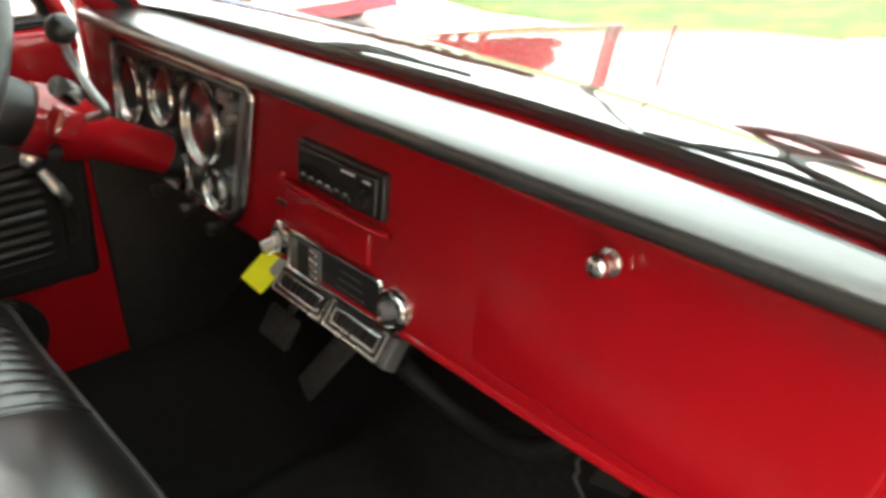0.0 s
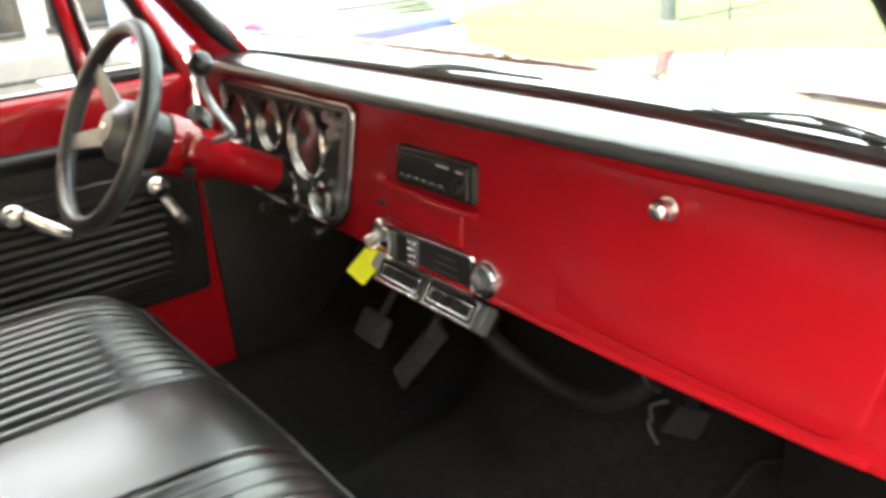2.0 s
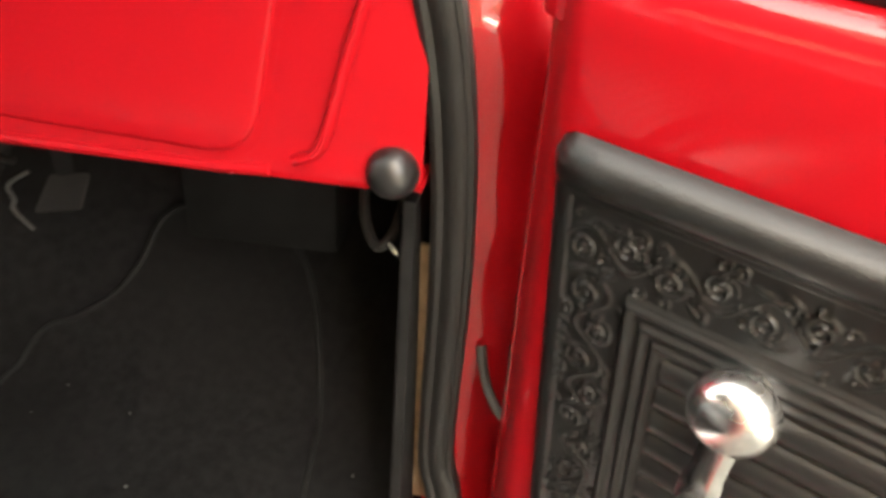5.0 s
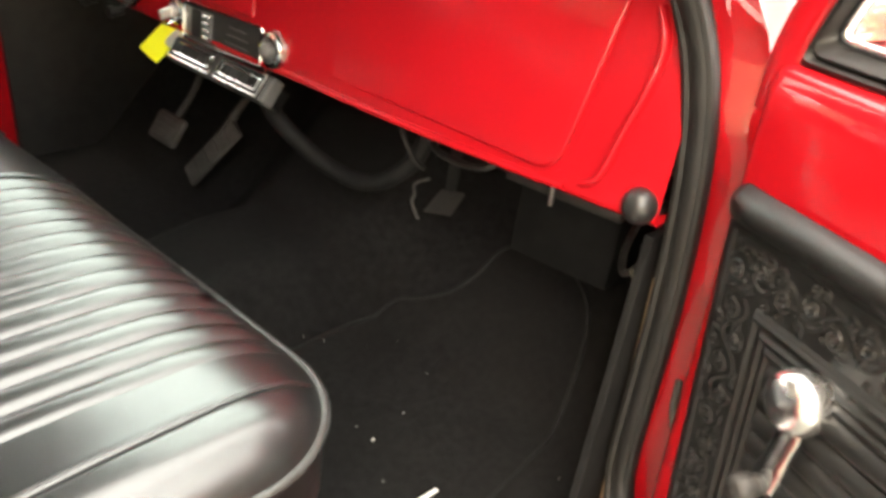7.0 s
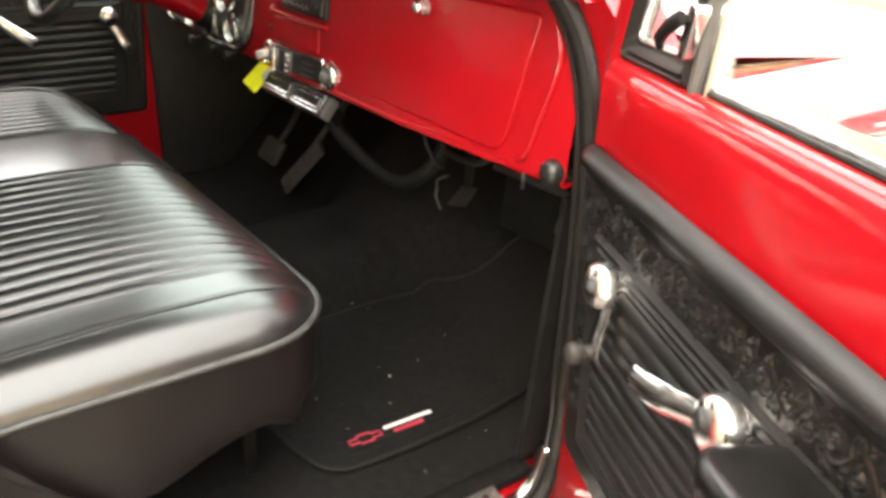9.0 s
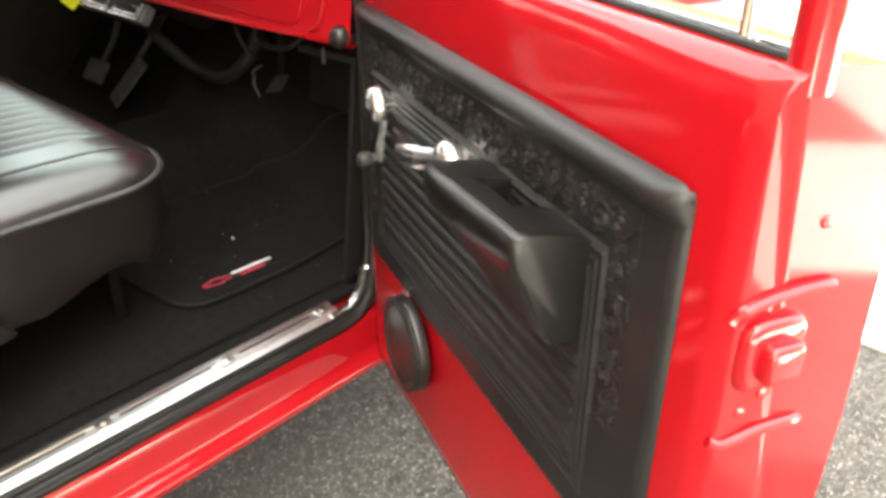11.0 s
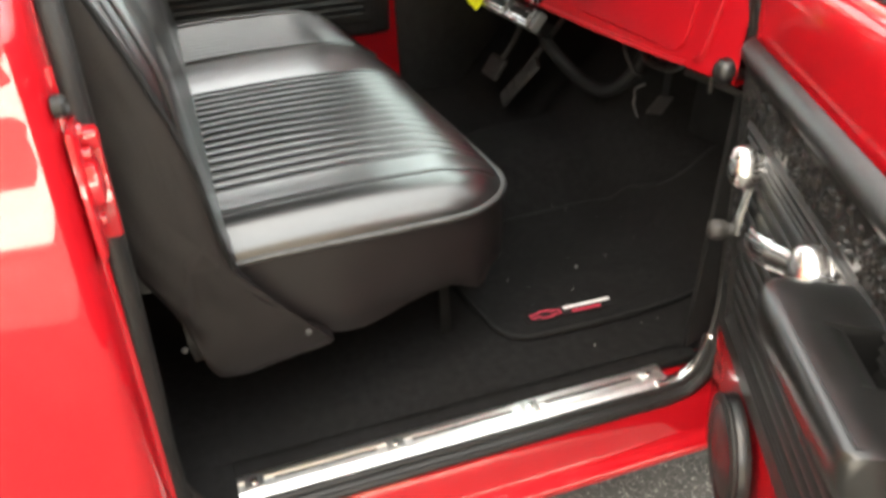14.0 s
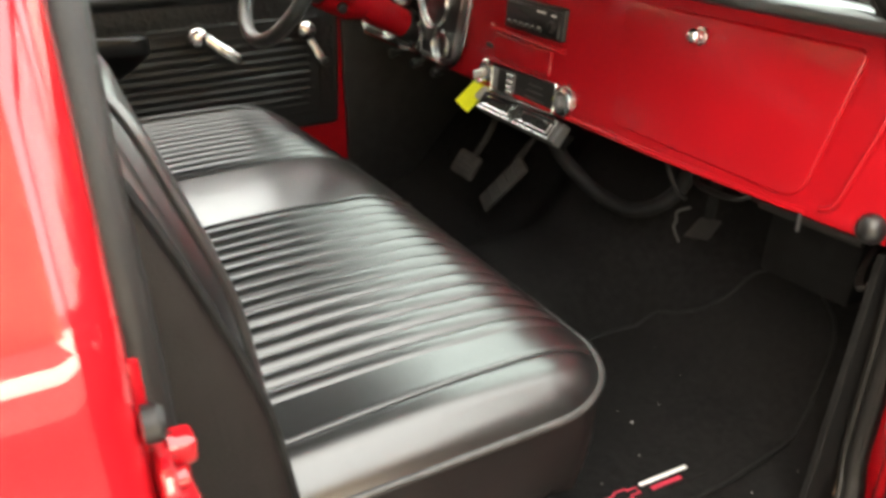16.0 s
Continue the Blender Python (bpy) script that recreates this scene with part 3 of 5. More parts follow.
dash = thing("dashboard", (0, 0.1, 1.05), "glossy red steel dashboard with a black padded top", "dashboard")
rows = []
for x in np.linspace(-0.85, 0.820, 40):
    bend = 0.006 * max(0, (x - 0.765) / 0.055) ** 2
    up = 0.006 + 0.010 * min(1, max(0, (x - 0.35) / 0.3)) + 0.004 * max(0, (x - 0.67) / 0.16)
    rows.append([(x, dash_y(1.05) + 0.045, 1.052 + up), (x, dash_y(1.05) + 0.012, 1.046 + up), (x, dash_y(1.05) + 0.002 + bend, 1.050 + up), (x, dash_y(1.06) - 0.001 + bend, 1.058 + up)]
                + [(x, dash_y(z) + bend, z) for z in (1.084, 1.10, 1.15, 1.20, 1.25, 1.29, 1.312)] + [(x, dash_y(1.32) - 0.002 + bend, 1.326), (x, dash_y(1.33) - 0.004, 1.334), (x, 0.105, 1.334)])
part("face_panel", loft(rows), RED_DASH, dash, smooth=50)
rows = []
for x in np.linspace(-0.845, 0.80, 36):
    e = max(0, abs(x + 0.02) / 0.82 - 0.86) / 0.14
    bk = 0.118 - 0.050 * (max(0, x - 0.2) / 0.55) ** 2
    rows.append([(x, 0.085, 1.338), (x, 0.056, 1.3315), (x, 0.036, 1.3315), (x, 0.0285, 1.334), (x, 0.026, 1.340), (x, 0.0262, 1.345), (x, 0.0280, 1.350), (x, 0.0315, 1.3540), (x, 0.0365, 1.3565), (x, min(0.044, bk - 0.034), 1.3580), (x, min(0.06, bk - 0.03), 1.3587), (x, min(0.10, bk - 0.01), 1.359), (x, bk, 1.359), (x, bk + 0.01, 1.34)])
part("pad", loft(rows), PADDING, dash, "black vinyl pad", smooth=70)

def on_glove(x, z, d=0.0):
    """On the glovebox lid, which lies flush along its inner end."""
    return on_dash(x, z, d - 0.0066 * min(1, max(0, (0.40 - x) / 0.20)))


part("glovebox_door", slab(rounded([(0.178, 1.084), (0.686, 1.082), (0.731, 1.302), (0.165, 1.302)], [0.03, 0.04, 0.02, 0.02], 7), on_glove, -0.004, 0.0055, 0.005), RED_DASH, dash)
part("glovebox_gap", tube([Vector(on_glove(a, b, 0.0005)) for a, b in rounded([(0.172, 1.077), (0.692, 1.075), (0.738, 1.308), (0.158, 1.308)], [0.03, 0.04, 0.02, 0.02], 7)], 0.0003, 6, True), RED_DASH, dash)
kb = part("glovebox_knob", lathe([(0.013, 0.0), (0.0135, 0.003), (0.009, 0.004), (0.0075, 0.009), (0.0115, 0.014), (0.012, 0.020), (0.0105, 0.0225), (0.0080, 0.0248), (0.0045, 0.0262), (0, 0.0268)], axis(on_dash(0.449, 1.272, 0.008), (0, -1, 0.1)), 26), BRIGHT, dash, "round chrome lock knob")
part("keyhole", box((0.003, 0.002, 0.010), Matrix.Translation(on_dash(0.449, 1.2735, 0.0345)), 0.0005, 1), DARK, kb)
part("bead", tube(smooth_path([on_dash(0.764, 1.290), on_dash(0.779, 1.258), on_dash(0.777, 1.22), on_dash(0.758, 1.152), on_dash(0.742, 1.098), on_dash(0.720, 1.084)], 5), 0.008, 10, flat=0.6), RED_DASH, dash)
part("lower_bead", tube([on_dash(-0.20, 1.062, 0.001), on_dash(0.40, 1.063, 0.001), on_dash(0.66, 1.070, 0.001), on_dash(0.70, 1.073, 0.001)], 0.0055, 8), RED_DASH, dash)


def gauge(x, z, r, parent, ticks):
    m = axis(on_dash(x, z, 0.010), (0, -1, 0.11))
    gg = part("gauge", lathe([(0, -0.012), (r * 0.86, -0.012), (r * 0.88, -0.004)], m, 32), FACE, parent, "dark round gauge")
    part("ring", lathe([(r * 0.935, -0.012), (r * 0.94, 0.008), (r * 0.955, 0.012), (r * 0.975, 0.0128), (r, 0.010), (r, -0.008), (r * 0.935, -0.014)], m, 36), CHROME, gg, "chrome ring")
    g2 = bmesh.new()
    for k in range(ticks):
        a = math.radians(-220 + 260 * k / (ticks - 1))
        box((r * 0.16, r * 0.05, 0.0008), m @ Matrix.Rotation(-a, 4, "Z") @ Matrix.Translation((r * 0.7, 0, -0.0112)), bm=g2)
    part("ticks", g2, WHITE, gg, "white scale marks")
    part("needle", box((r * 0.66, r * 0.05, 0.0012), m @ Matrix.Rotation(math.radians(-50), 4, "Z") @ Matrix.Translation((r * 0.25, 0, -0.009)), 0.0004, 1), WHITE, gg, "white needle")
    ln = part("lens", lathe([(0, 0.0125), (r * 0.35, 0.0118), (r * 0.65, 0.009), (r * 0.9, 0.004), (r * 0.9, 0.001), (r * 0.65, 0.006), (r * 0.35, 0.0088), (0, 0.0095)], m, 24), LENS, gg)
    ln.visible_shadow = False
    return gg


cluster = thing("gauge_cluster", on_dash(-0.53, 1.18), "chrome-rimmed gauge cluster with six round gauges in the red dashboard", "gauge cluster")
clo = rounded([(-0.845, 1.072), (-0.325, 1.064), (-0.272, 1.098), (-0.238, 1.302), (-0.845, 1.302)], [0.03, 0.025, 0.03, 0.02, 0.03], 6)
part("face_plate", slab(clo, on_dash, -0.003, 0.006, 0.004), FACE, cluster, "dark grey face plate")
part("rim", tube([Vector(on_dash(a, b, 0.008)) for a, b in clo], 0.0065, 10, True), CHROME, cluster, "chrome rim")
part("bevel", slab([(-0.318, 1.092), (-0.300, 1.092), (-0.262, 1.285), (-0.278, 1.285)], lambda a, b, d: on_dash(a, b, d), 0.004, 0.0095, 0.002), SPOKE, cluster, "pale bevelled strip")
part("inner_rim", tube([Vector(on_dash(-0.53 + (a + 0.53) * 0.955, 1.185 + (b - 1.185) * 0.90, 0.007)) for a, b in clo], 0.0025, 8, True), SPOKE, cluster)
for gx, gz, gr, tk in ((-0.742, 1.208, 0.066, 13), (-0.572, 1.226, 0.054, 9), (-0.408, 1.214, 0.072, 17), (-0.492, 1.110, 0.035, 7), (-0.360, 1.114, 0.036, 7), (-0.64, 1.110, 0.034, 7)):
    gauge(gx, gz, gr, cluster, tk)
for k, (gx, gz) in enumerate(((-0.655, 1.268), (-0.490, 1.275), (-0.318, 1.276), (-0.292, 1.266), (-0.305, 1.245))):
    part("switch_knob", lathe([(0, 0), (0.012, 0), (0.010, 0.006), (0.013, 0.012), (0.011, 0.019), (0, 0.02)], axis(on_dash(gx, gz, 0.005), (0, -1, 0.1)), 16), PLASTIC if k < 2 else SPOKE, cluster)
for gx in (-0.60, -0.47, -0.36):
    part("lower_knob", lathe([(0, 0), (0.008, 0), (0.008, 0.018), (0.012, 0.020), (0.011, 0.030), (0, 0.031)], axis(on_dash(gx, 1.048, 0.004), (0, -1, 0)), 14), PLASTIC, cluster, "small black pull knob")

radio = thing("car_radio", on_dash(0, 1.23), "black car radio with a small display set in the dash", "radio")
part("surround", slab(rounded([(-0.102, 1.198), (0.102, 1.198), (0.102, 1.260), (-0.102, 1.260)], 0.006, 4), on_dash, -0.002, 0.010, 0.003), PLASTIC, radio)
part("faceplate", slab(rounded([(-0.093, 1.204), (0.093, 1.204), (0.093, 1.254), (-0.093, 1.254)], 0.004, 4), on_dash, 0.009, 0.016, 0.003), PLASTIC, radio)
part("display", slab([(0.015, 1.232), (0.055, 1.232), (0.055, 1.249), (0.015, 1.249)], on_dash, 0.0155, 0.0168), FACE, radio)
part("slot", slab([(-0.085, 1.247), (0.005, 1.247), (0.005, 1.2505), (-0.085, 1.2505)], on_dash, 0.0155, 0.0165), DARK, radio)
for k in range(6):
    bt = part("button", slab(rounded([(-0.082 + 0.021 * k, 1.208), (-0.065 + 0.021 * k, 1.208), (-0.065 + 0.021 * k, 1.2155), (-0.082 + 0.021 * k, 1.2155)], 0.002, 2), on_dash, 0.0155, 0.0185, 0.001), PLASTIC, radio)
    part("print", slab([(-0.080 + 0.021 * k, 1.2165), (-0.072 + 0.021 * k, 1.2165), (-0.072 + 0.021 * k, 1.2180), (-0.080 + 0.021 * k, 1.2180)], on_dash, 0.0155, 0.0165), WHITE, bt)
part("print", slab([(0.020, 1.2455), (0.050, 1.2455), (0.050, 1.2485), (0.020, 1.2485)], on_dash, 0.0165, 0.0174), WHITE, radio, "white printed bar")
part("print", slab([(0.068, 1.2435), (0.084, 1.2435), (0.084, 1.2465), (0.068, 1.2465)], on_dash, 0.0155, 0.0166), WHITE, radio, "white printed bar")
part("knob", lathe([(0, 0), (0.011, 0), (0.010, 0.010), (0, 0.011)], axis(on_dash(0.076, 1.225, 0.016), (0, -1, 0.1)), 20), PLASTIC, radio)

ash = thing("ashtray_door", on_dash(-0.03, 1.15), "red painted ashtray drawer front with a pull lip", "ashtray")
part("front", slab(rounded([(-0.145, 1.124), (0.068, 1.124), (0.068, 1.176), (-0.145, 1.176)], [0.004, 0.008, 0.008, 0.004], 4), on_dash, -0.002, 0.006, 0.004), RED_DASH, ash)
part("pull_lip", tube(smooth_path([on_dash(-0.150, 1.196, 0.004), on_dash(-0.146, 1.189, 0.012), on_dash(-0.10, 1.187, 0.013), on_dash(0.08, 1.184, 0.013), on_dash(0.112, 1.184, 0.004)], 5), 0.005, 8), RED_DASH, ash)
part("dash_slot", slab(rounded([(-0.178, 1.142), (-0.146, 1.142), (-0.146, 1.150), (-0.178, 1.150)], 0.003, 3), on_dash, -0.002, 0.003, 0.001), DARK, dash, "small dark badge")

heat = thing("heater_control", on_dash(-0.02, 1.08), "chrome-edged heater control panel with a dark face", "heater control")
ho = rounded([(-0.136, 1.052), (0.098, 1.058), (0.098, 1.117), (-0.136, 1.112)], 0.006, 4)
part("panel", slab(ho, on_dash, -0.003, 0.005, 0.002), FACE, heat)
part("chrome_edge", tube([Vector(on_dash(a, b, 0.005)) for a, b in ho], 0.0028, 6, True), CHROME, heat)
part("bright_section", slab([(-0.131, 1.058), (-0.045, 1.060), (-0.045, 1.108), (-0.131, 1.106)], on_dash, 0.004, 0.0062), SPOKE, heat, "satin metal section")
part("dark_window", slab([(-0.108, 1.060), (-0.076, 1.061), (-0.076, 1.107), (-0.108, 1.106)], on_dash, 0.0055, 0.0072), PLASTIC, heat)
for k in range(4):
    part("lever", box((0.022, 0.006, 0.006), Matrix.Translation(on_dash(-0.060, 1.067 + 0.0115 * k, 0.009)), 0.0015, 1), CHROME, heat)
for k in range(3):
    part("print", box((0.07 - 0.01 * k, 0.0008, 0.002), Matrix.Translation(on_dash(0.03, 1.073 + 0.013 * k, 0.0056))), GREY, heat)

ign = thing("ignition_lock", on_dash(-0.163, 1.092), "chrome ignition lock holding a key", "ignition")
part("bezel", lathe([(0.027, 0), (0.027, 0.005), (0.022, 0.010), (0.016, 0.011), (0.014, 0.007), (0, 0.007)], axis(on_dash(-0.163, 1.090, 0), (0, -1, 0.1)), 28), CHROME, ign)
part("barrel", lathe([(0, 0.004), (0.012, 0.004), (0.011, 0.014), (0, 0.015)], axis(on_dash(-0.163, 1.090, 0), (0, -1, 0.1)), 20), SATIN, ign)
lighter = thing("cigarette_lighter", on_dash(0.128, 1.09), "chrome lighter socket with a dark centre", "lighter")
lt = part("bezel", lathe([(0.031, 0), (0.031, 0.004), (0.027, 0.012), (0.021, 0.014), (0.017, 0.010), (0.016, 0.002), (0, 0.002)], axis(on_dash(0.128, 1.090, 0), (0, -1, 0.1)), 32), CHROME, lighter)
part("plug", lathe([(0, 0.0), (0.013, 0.0), (0.012, 0.017), (0.006, 0.022), (0, 0.022)], axis(on_dash(0.122, 1.088, 0), (-0.1, -1, 0.1)), 20), SPOKE, lighter)

tag = thing("key_tag", (-0.175, 0.02, 1.03), "bright yellow key tag hanging from the ignition key", "key tag")
part("key", box((0.004, 0.035, 0.018), pose(-0.163, 0.048, 1.088, 10, 0, 0), 0.0015, 1), SATIN, tag, "bare metal key")
part("ring", tube([(-0.172, 0.048 + 0.011 * math.cos(a), 1.076 + 0.011 * math.sin(a)) for a in [2 * math.pi * k / 18 for k in range(18)]], 0.0014, 6, True), CHROME, tag)
tu, tv = Vector((0.026, 0.013, -0.021)).normalized(), Vector((0.034, 0.043, 0.058)).normalized()
mt = Matrix.Translation((-0.197, 0.05, 1.030)) @ Matrix((tu, tv.cross(tu), tv)).transposed().to_4x4()
part("label", slab(rounded([(-0.021, -0.04), (0.021, -0.04), (0.021, 0.032), (0.013, 0.04), (-0.013, 0.04), (-0.021, 0.032)], 0.003, 2), lambda a, b, d: mt @ Vector((a, d, b)), -0.0006, 0.0006), YELLOW, tag)
part("fob", slab(rounded([(-0.012, 0.012), (0.014, 0.012), (0.014, 0.048), (-0.012, 0.048)], 0.008, 4), lambda a, b, d: mt @ Vector((a + 0.016, d + 0.004, b - 0.012)), -0.002, -0.006, 0.001), SATIN, tag, "worn metal fob")

vent = thing("air_vent_unit", (-0.055, 0.08, 1.0), "grey under-dash air outlet box with two chrome louvre frames", "air vent")


def on_vent(a, b, d=0.0):
    """The tilted face of the outlet box: a along it, b up it."""
    return (-0.027 + a, 0.0565 + 0.62 * b - 0.78 * d, 1.0265 + 0.78 * b + 0.62 * d)


part("case", slab(rounded([(-0.147, -0.0235), (0.152, -0.0235), (0.152, 0.0235), (-0.147, 0.0235)], 0.004, 3), on_vent, -0.022, 0.0, 0.004), GREY, vent)
part("duct", slab([(-0.125, -0.018), (0.118, -0.018), (0.118, 0.018), (-0.125, 0.018)], on_vent, -0.07, -0.02), SOOT, vent, "black duct behind the outlet")
for a0, a1 in ((-0.135, -0.004), (0.010, 0.137)):
    o = [(a0, -0.0195), (a1, -0.0195), (a1, 0.0195), (a0, 0.0195)]
    i = [(a0 + 0.011, -0.0105), (a1 - 0.011, -0.0105), (a1 - 0.011, 0.0105), (a0 + 0.011, 0.0105)]
    mid = [(p[0] * 0.5 + q[0] * 0.5, p[1] * 0.5 + q[1] * 0.5) for p, q in zip(o, i)]
    fr = part("louvre_frame", loft([[on_vent(a, b, 0.0) for a, b in o], [on_vent(a, b, 0.005) for a, b in o], [on_vent(a, b, 0.0025) for a, b in mid], [on_vent(a, b, 0.005) for a, b in i], [on_vent(a, b, 0.0) for a, b in i]], closed_v=True), FACE, vent, "dark grey frame", smooth=20)
    for ring in (o, i):
        ends = [Vector(on_vent(a, b, 0.005)) for a, b in ring]
        part("chrome_line", tube([p for k in range(4) for p in (ends[k].lerp(ends[(k + 1) % 4], 0.02), ends[k].lerp(ends[(k + 1) % 4], 0.98))], 0.0021, 6, True), BRIGHT, fr, "thin chrome line")
    part("louvre_back", slab(i, on_vent, 0.0003, 0.001), DARK, fr)
    for k in range(7):
        a = a0 + 0.024 + (a1 - a0 - 0.048) * k / 6
        part("slat", slab([(a - 0.001, -0.010), (a + 0.001, -0.010), (a + 0.001, 0.010), (a - 0.001, 0.010)], on_vent, 0.001, 0.005), PLASTIC, fr)

# things under the dash
hose = thing("air_hose", (0.1, 0.17, 0.93), "black corrugated air hose slung under the dash", "hose")
hp = smooth_path([(0.02, 0.12, 0.985), (0.05, 0.125, 0.945), (0.10, 0.165, 0.885), (0.16, 0.185, 0.862), (0.22, 0.19, 0.868), (0.28, 0.195, 0.90), (0.32, 0.21, 0.95), (0.33, 0.24, 1.03)], 14)
part("hose", tube(hp, 0.0145, 14, ripple=0.12), BLACK, hose, smooth=60)
for k in (4, len(hp) - 8):
    part("clamp", tube([hp[k - 1], hp[k], hp[k + 1]], 0.0170, 14), BLACK, hose, "dark hose clamp")
unit = thing("heater_box", (0.58, 0.27, 0.9), "black heater box under the dash", "heater box")
part("body", box((0.17, 0.15, 0.15), pose(0.612, 0.285, 0.940, -6, 0, 4), 0.010), SOOT, unit)
part("flange", box((0.19, 0.012, 0.014), pose(0.612, 0.201, 0.992, -6, 0, 4), 0.003), DARK, unit)
part("clip", box((0.006, 0.005, 0.034), pose(0.60, 0.192, 0.990), 0.002), SATIN, unit)
motor = thing("blower_bracket", (0.33, 0.24, 0.9), "folded black steel bracket with a hanging wire hook", "bracket")
part("plate", slab(rounded([(-0.036, -0.018), (0.030, -0.020), (0.036, 0.022), (-0.020, 0.026)], 0.004, 3), lambda a, b, d: (0.348 + a, 0.25 + 0.55 * b + 0.4 * d, 0.862 + 0.30 * a + 0.83 * b - 0.9 * d), 0, 0.003, 0.001), DARK, motor, "folded dark steel plate")
part("strap", slab([(-0.012, 0), (0.012, 0), (0.016, 0.16), (-0.016, 0.16)], lambda a, b, d: (0.350 + a, 0.262 + d + 0.1 * b, 0.88 + b), 0, 0.003), BLACK, motor)
part("hook", tube(smooth_path([(0.345, 0.215, 0.915), (0.322, 0.205, 0.90), (0.325, 0.203, 0.882), (0.318, 0.205, 0.865), (0.333, 0.208, 0.838)], 4), 0.0026, 8), PEDAL, motor, "bare metal wire hook")
wires = thing("wiring", (0.45, 0.25, 0.98), "thin dark wires looped under the dash", "wires")
for pts, r in (([(0.34, 0.23, 1.02), (0.36, 0.20, 0.985), (0.40, 0.19, 0.978), (0.47, 0.20, 0.982), (0.5, 0.24, 1.02)], 0.006), ([(0.28, 0.2, 1.02), (0.31, 0.18, 0.99), (0.33, 0.19, 0.95), (0.335, 0.21, 0.93)], 0.004),
               ([(0.74, 0.2, 1.02), (0.75, 0.15, 0.985), (0.77, 0.12, 0.97), (0.785, 0.13, 0.985), (0.79, 0.16, 1.02)], 0.005), ([(0.2, 0.3, 1.03), (0.24, 0.28, 0.97), (0.3, 0.28, 0.95)], 0.005)):
    part("wire", tube(smooth_path(pts, 5), r, 8), RUBBER, wires)
knob = thing("vent_pull_knob", (0.79, 0.10, 1.06), "black ball knob on a chrome bracket below the dash end", "knob")
part("ball", lathe([(0.0, -0.021)] + [(0.021 * math.cos(a), 0.021 * math.sin(a)) for a in np.linspace(-1.35, 1.35, 11)] + [(0.0, 0.021)], pose(0.798, 0.070, 1.085), 22), PLASTIC, knob)
part("neck", tube([(0.799, 0.075, 1.083), (0.806, 0.125, 1.070)], 0.009, 10), PLASTIC, knob)
part("bracket", tube(smooth_path([(0.80, 0.095, 1.03), (0.805, 0.09, 1.00), (0.80, 0.10, 0.975), (0.785, 0.11, 0.985)], 4), 0.004, 8), CHROME, knob, "bent chrome clip")


def pedal(name, label, centre, size, m, arm):
    pd = thing(name, centre, label, "pedal")
    part("pad", box(size, m, 0.008), PEDAL, pd)
    for k in range(4):
        part("rib", box((size[0] * 0.8, 0.004, 0.004), m @ Matrix.Translation((0, -size[1] / 2, (k - 1.5) * size[2] * 0.2)), 0.001, 1), PEDAL, pd)
    part("arm", tube(smooth_path(arm, 4), 0.009, 10), DARK, pd)


pedal("accelerator_pedal", "long black rubber accelerator pedal", (-0.285, 0.195, 0.75), (0.062, 0.014, 0.165), look((-0.286, 0.195, 0.750), (-0.286, 0.12, 0.80)) @ pose(0, 0, 0, 90, 0, 0) @ pose(0, 0, 0, 0, 24, 0), [(-0.285, 0.21, 0.78), (-0.27, 0.29, 0.88), (-0.26, 0.4, 1.0)])
pedal("brake_pedal", "black rubber brake pedal hanging on its arm", (-0.475, 0.19, 0.745), (0.11, 0.016, 0.07), pose(-0.472, 0.192, 0.745, -35, 0, 0), [(-0.47, 0.20, 0.75), (-0.46, 0.27, 0.85), (-0.46, 0.33, 1.05)])

# ---- steering ----
HUB = Vector((-0.514, -0.267, 1.302))
AX = Vector((-0.043, 0.879, -0.474)).normalized()
wheel = thing("steering_wheel", tuple(HUB), "grey leather-wrapped steering wheel with satin metal spokes", "steering wheel")
wm = axis(HUB, -AX)
part("rim", tube([wm @ Vector((0.181 * math.cos(a), 0.181 * math.sin(a), 0.0)) for a in [2 * math.pi * k / 72 for k in range(72)]], 0.0165, 14, True, ripple=0.03), WRAP, wheel, "stitched grey leather rim", smooth=60)
for a in (145, 198, 35, -18):
    w = radians(a)
    part("spoke", slab(rounded([(0.045, -0.021), (0.176, -0.015), (0.176, 0.015), (0.045, 0.021)], 0.002, 2), lambda s, q, d, w=w: wm @ Vector((s * math.cos(w) - q * math.sin(w), s * math.sin(w) + q * math.cos(w), d - 0.030 * (1 - min(1, (s - 0.045) / 0.09)))), -0.002, 0.0025, 0.001), SPOKE, wheel, "satin metal spoke")
part("hub", lathe([(0, -0.045), (0.058, -0.045), (0.056, -0.022), (0.050, -0.016), (0.034, -0.008), (0.030, 0.0), (0, 0.002)], wm, 30), SPOKE, wheel)
part("emblem", box((0.03, 0.01, 0.004), wm @ Matrix.Translation((0, 0, 0.003)), 0.001, 1), SATIN, wheel, "plain bright emblem")
column = thing("steering_column", tuple(HUB + AX * 0.2), "red steering column with a black collar and shift lever", "steering column")
cm = axis(HUB + AX * 0.035, AX)
part("collar", lathe([(0, 0), (0.052, 0.0), (0.055, 0.010), (0.054, 0.050), (0.050, 0.072), (0, 0.072)], cm, 30), PLASTIC, column, "black plastic collar")
part("bowl", lathe([(0, 0.070), (0.056, 0.070), (0.058, 0.085), (0.056, 0.145), (0.047, 0.175), (0.040, 0.19), (0, 0.19)], cm, 30), RED, column)
part("tube", lathe([(0, 0.18), (0.040, 0.18), (0.036, 0.32), (0.036, 0.44), (0, 0.44)], cm, 28), RED, column)
part("dash_boot", lathe([(0, 0.312), (0.039, 0.312), (0.042, 0.318), (0.041, 0.35), (0, 0.35)], cm, 26), RUBBER, column, "black rubber boot")
bw = HUB + AX * 0.155
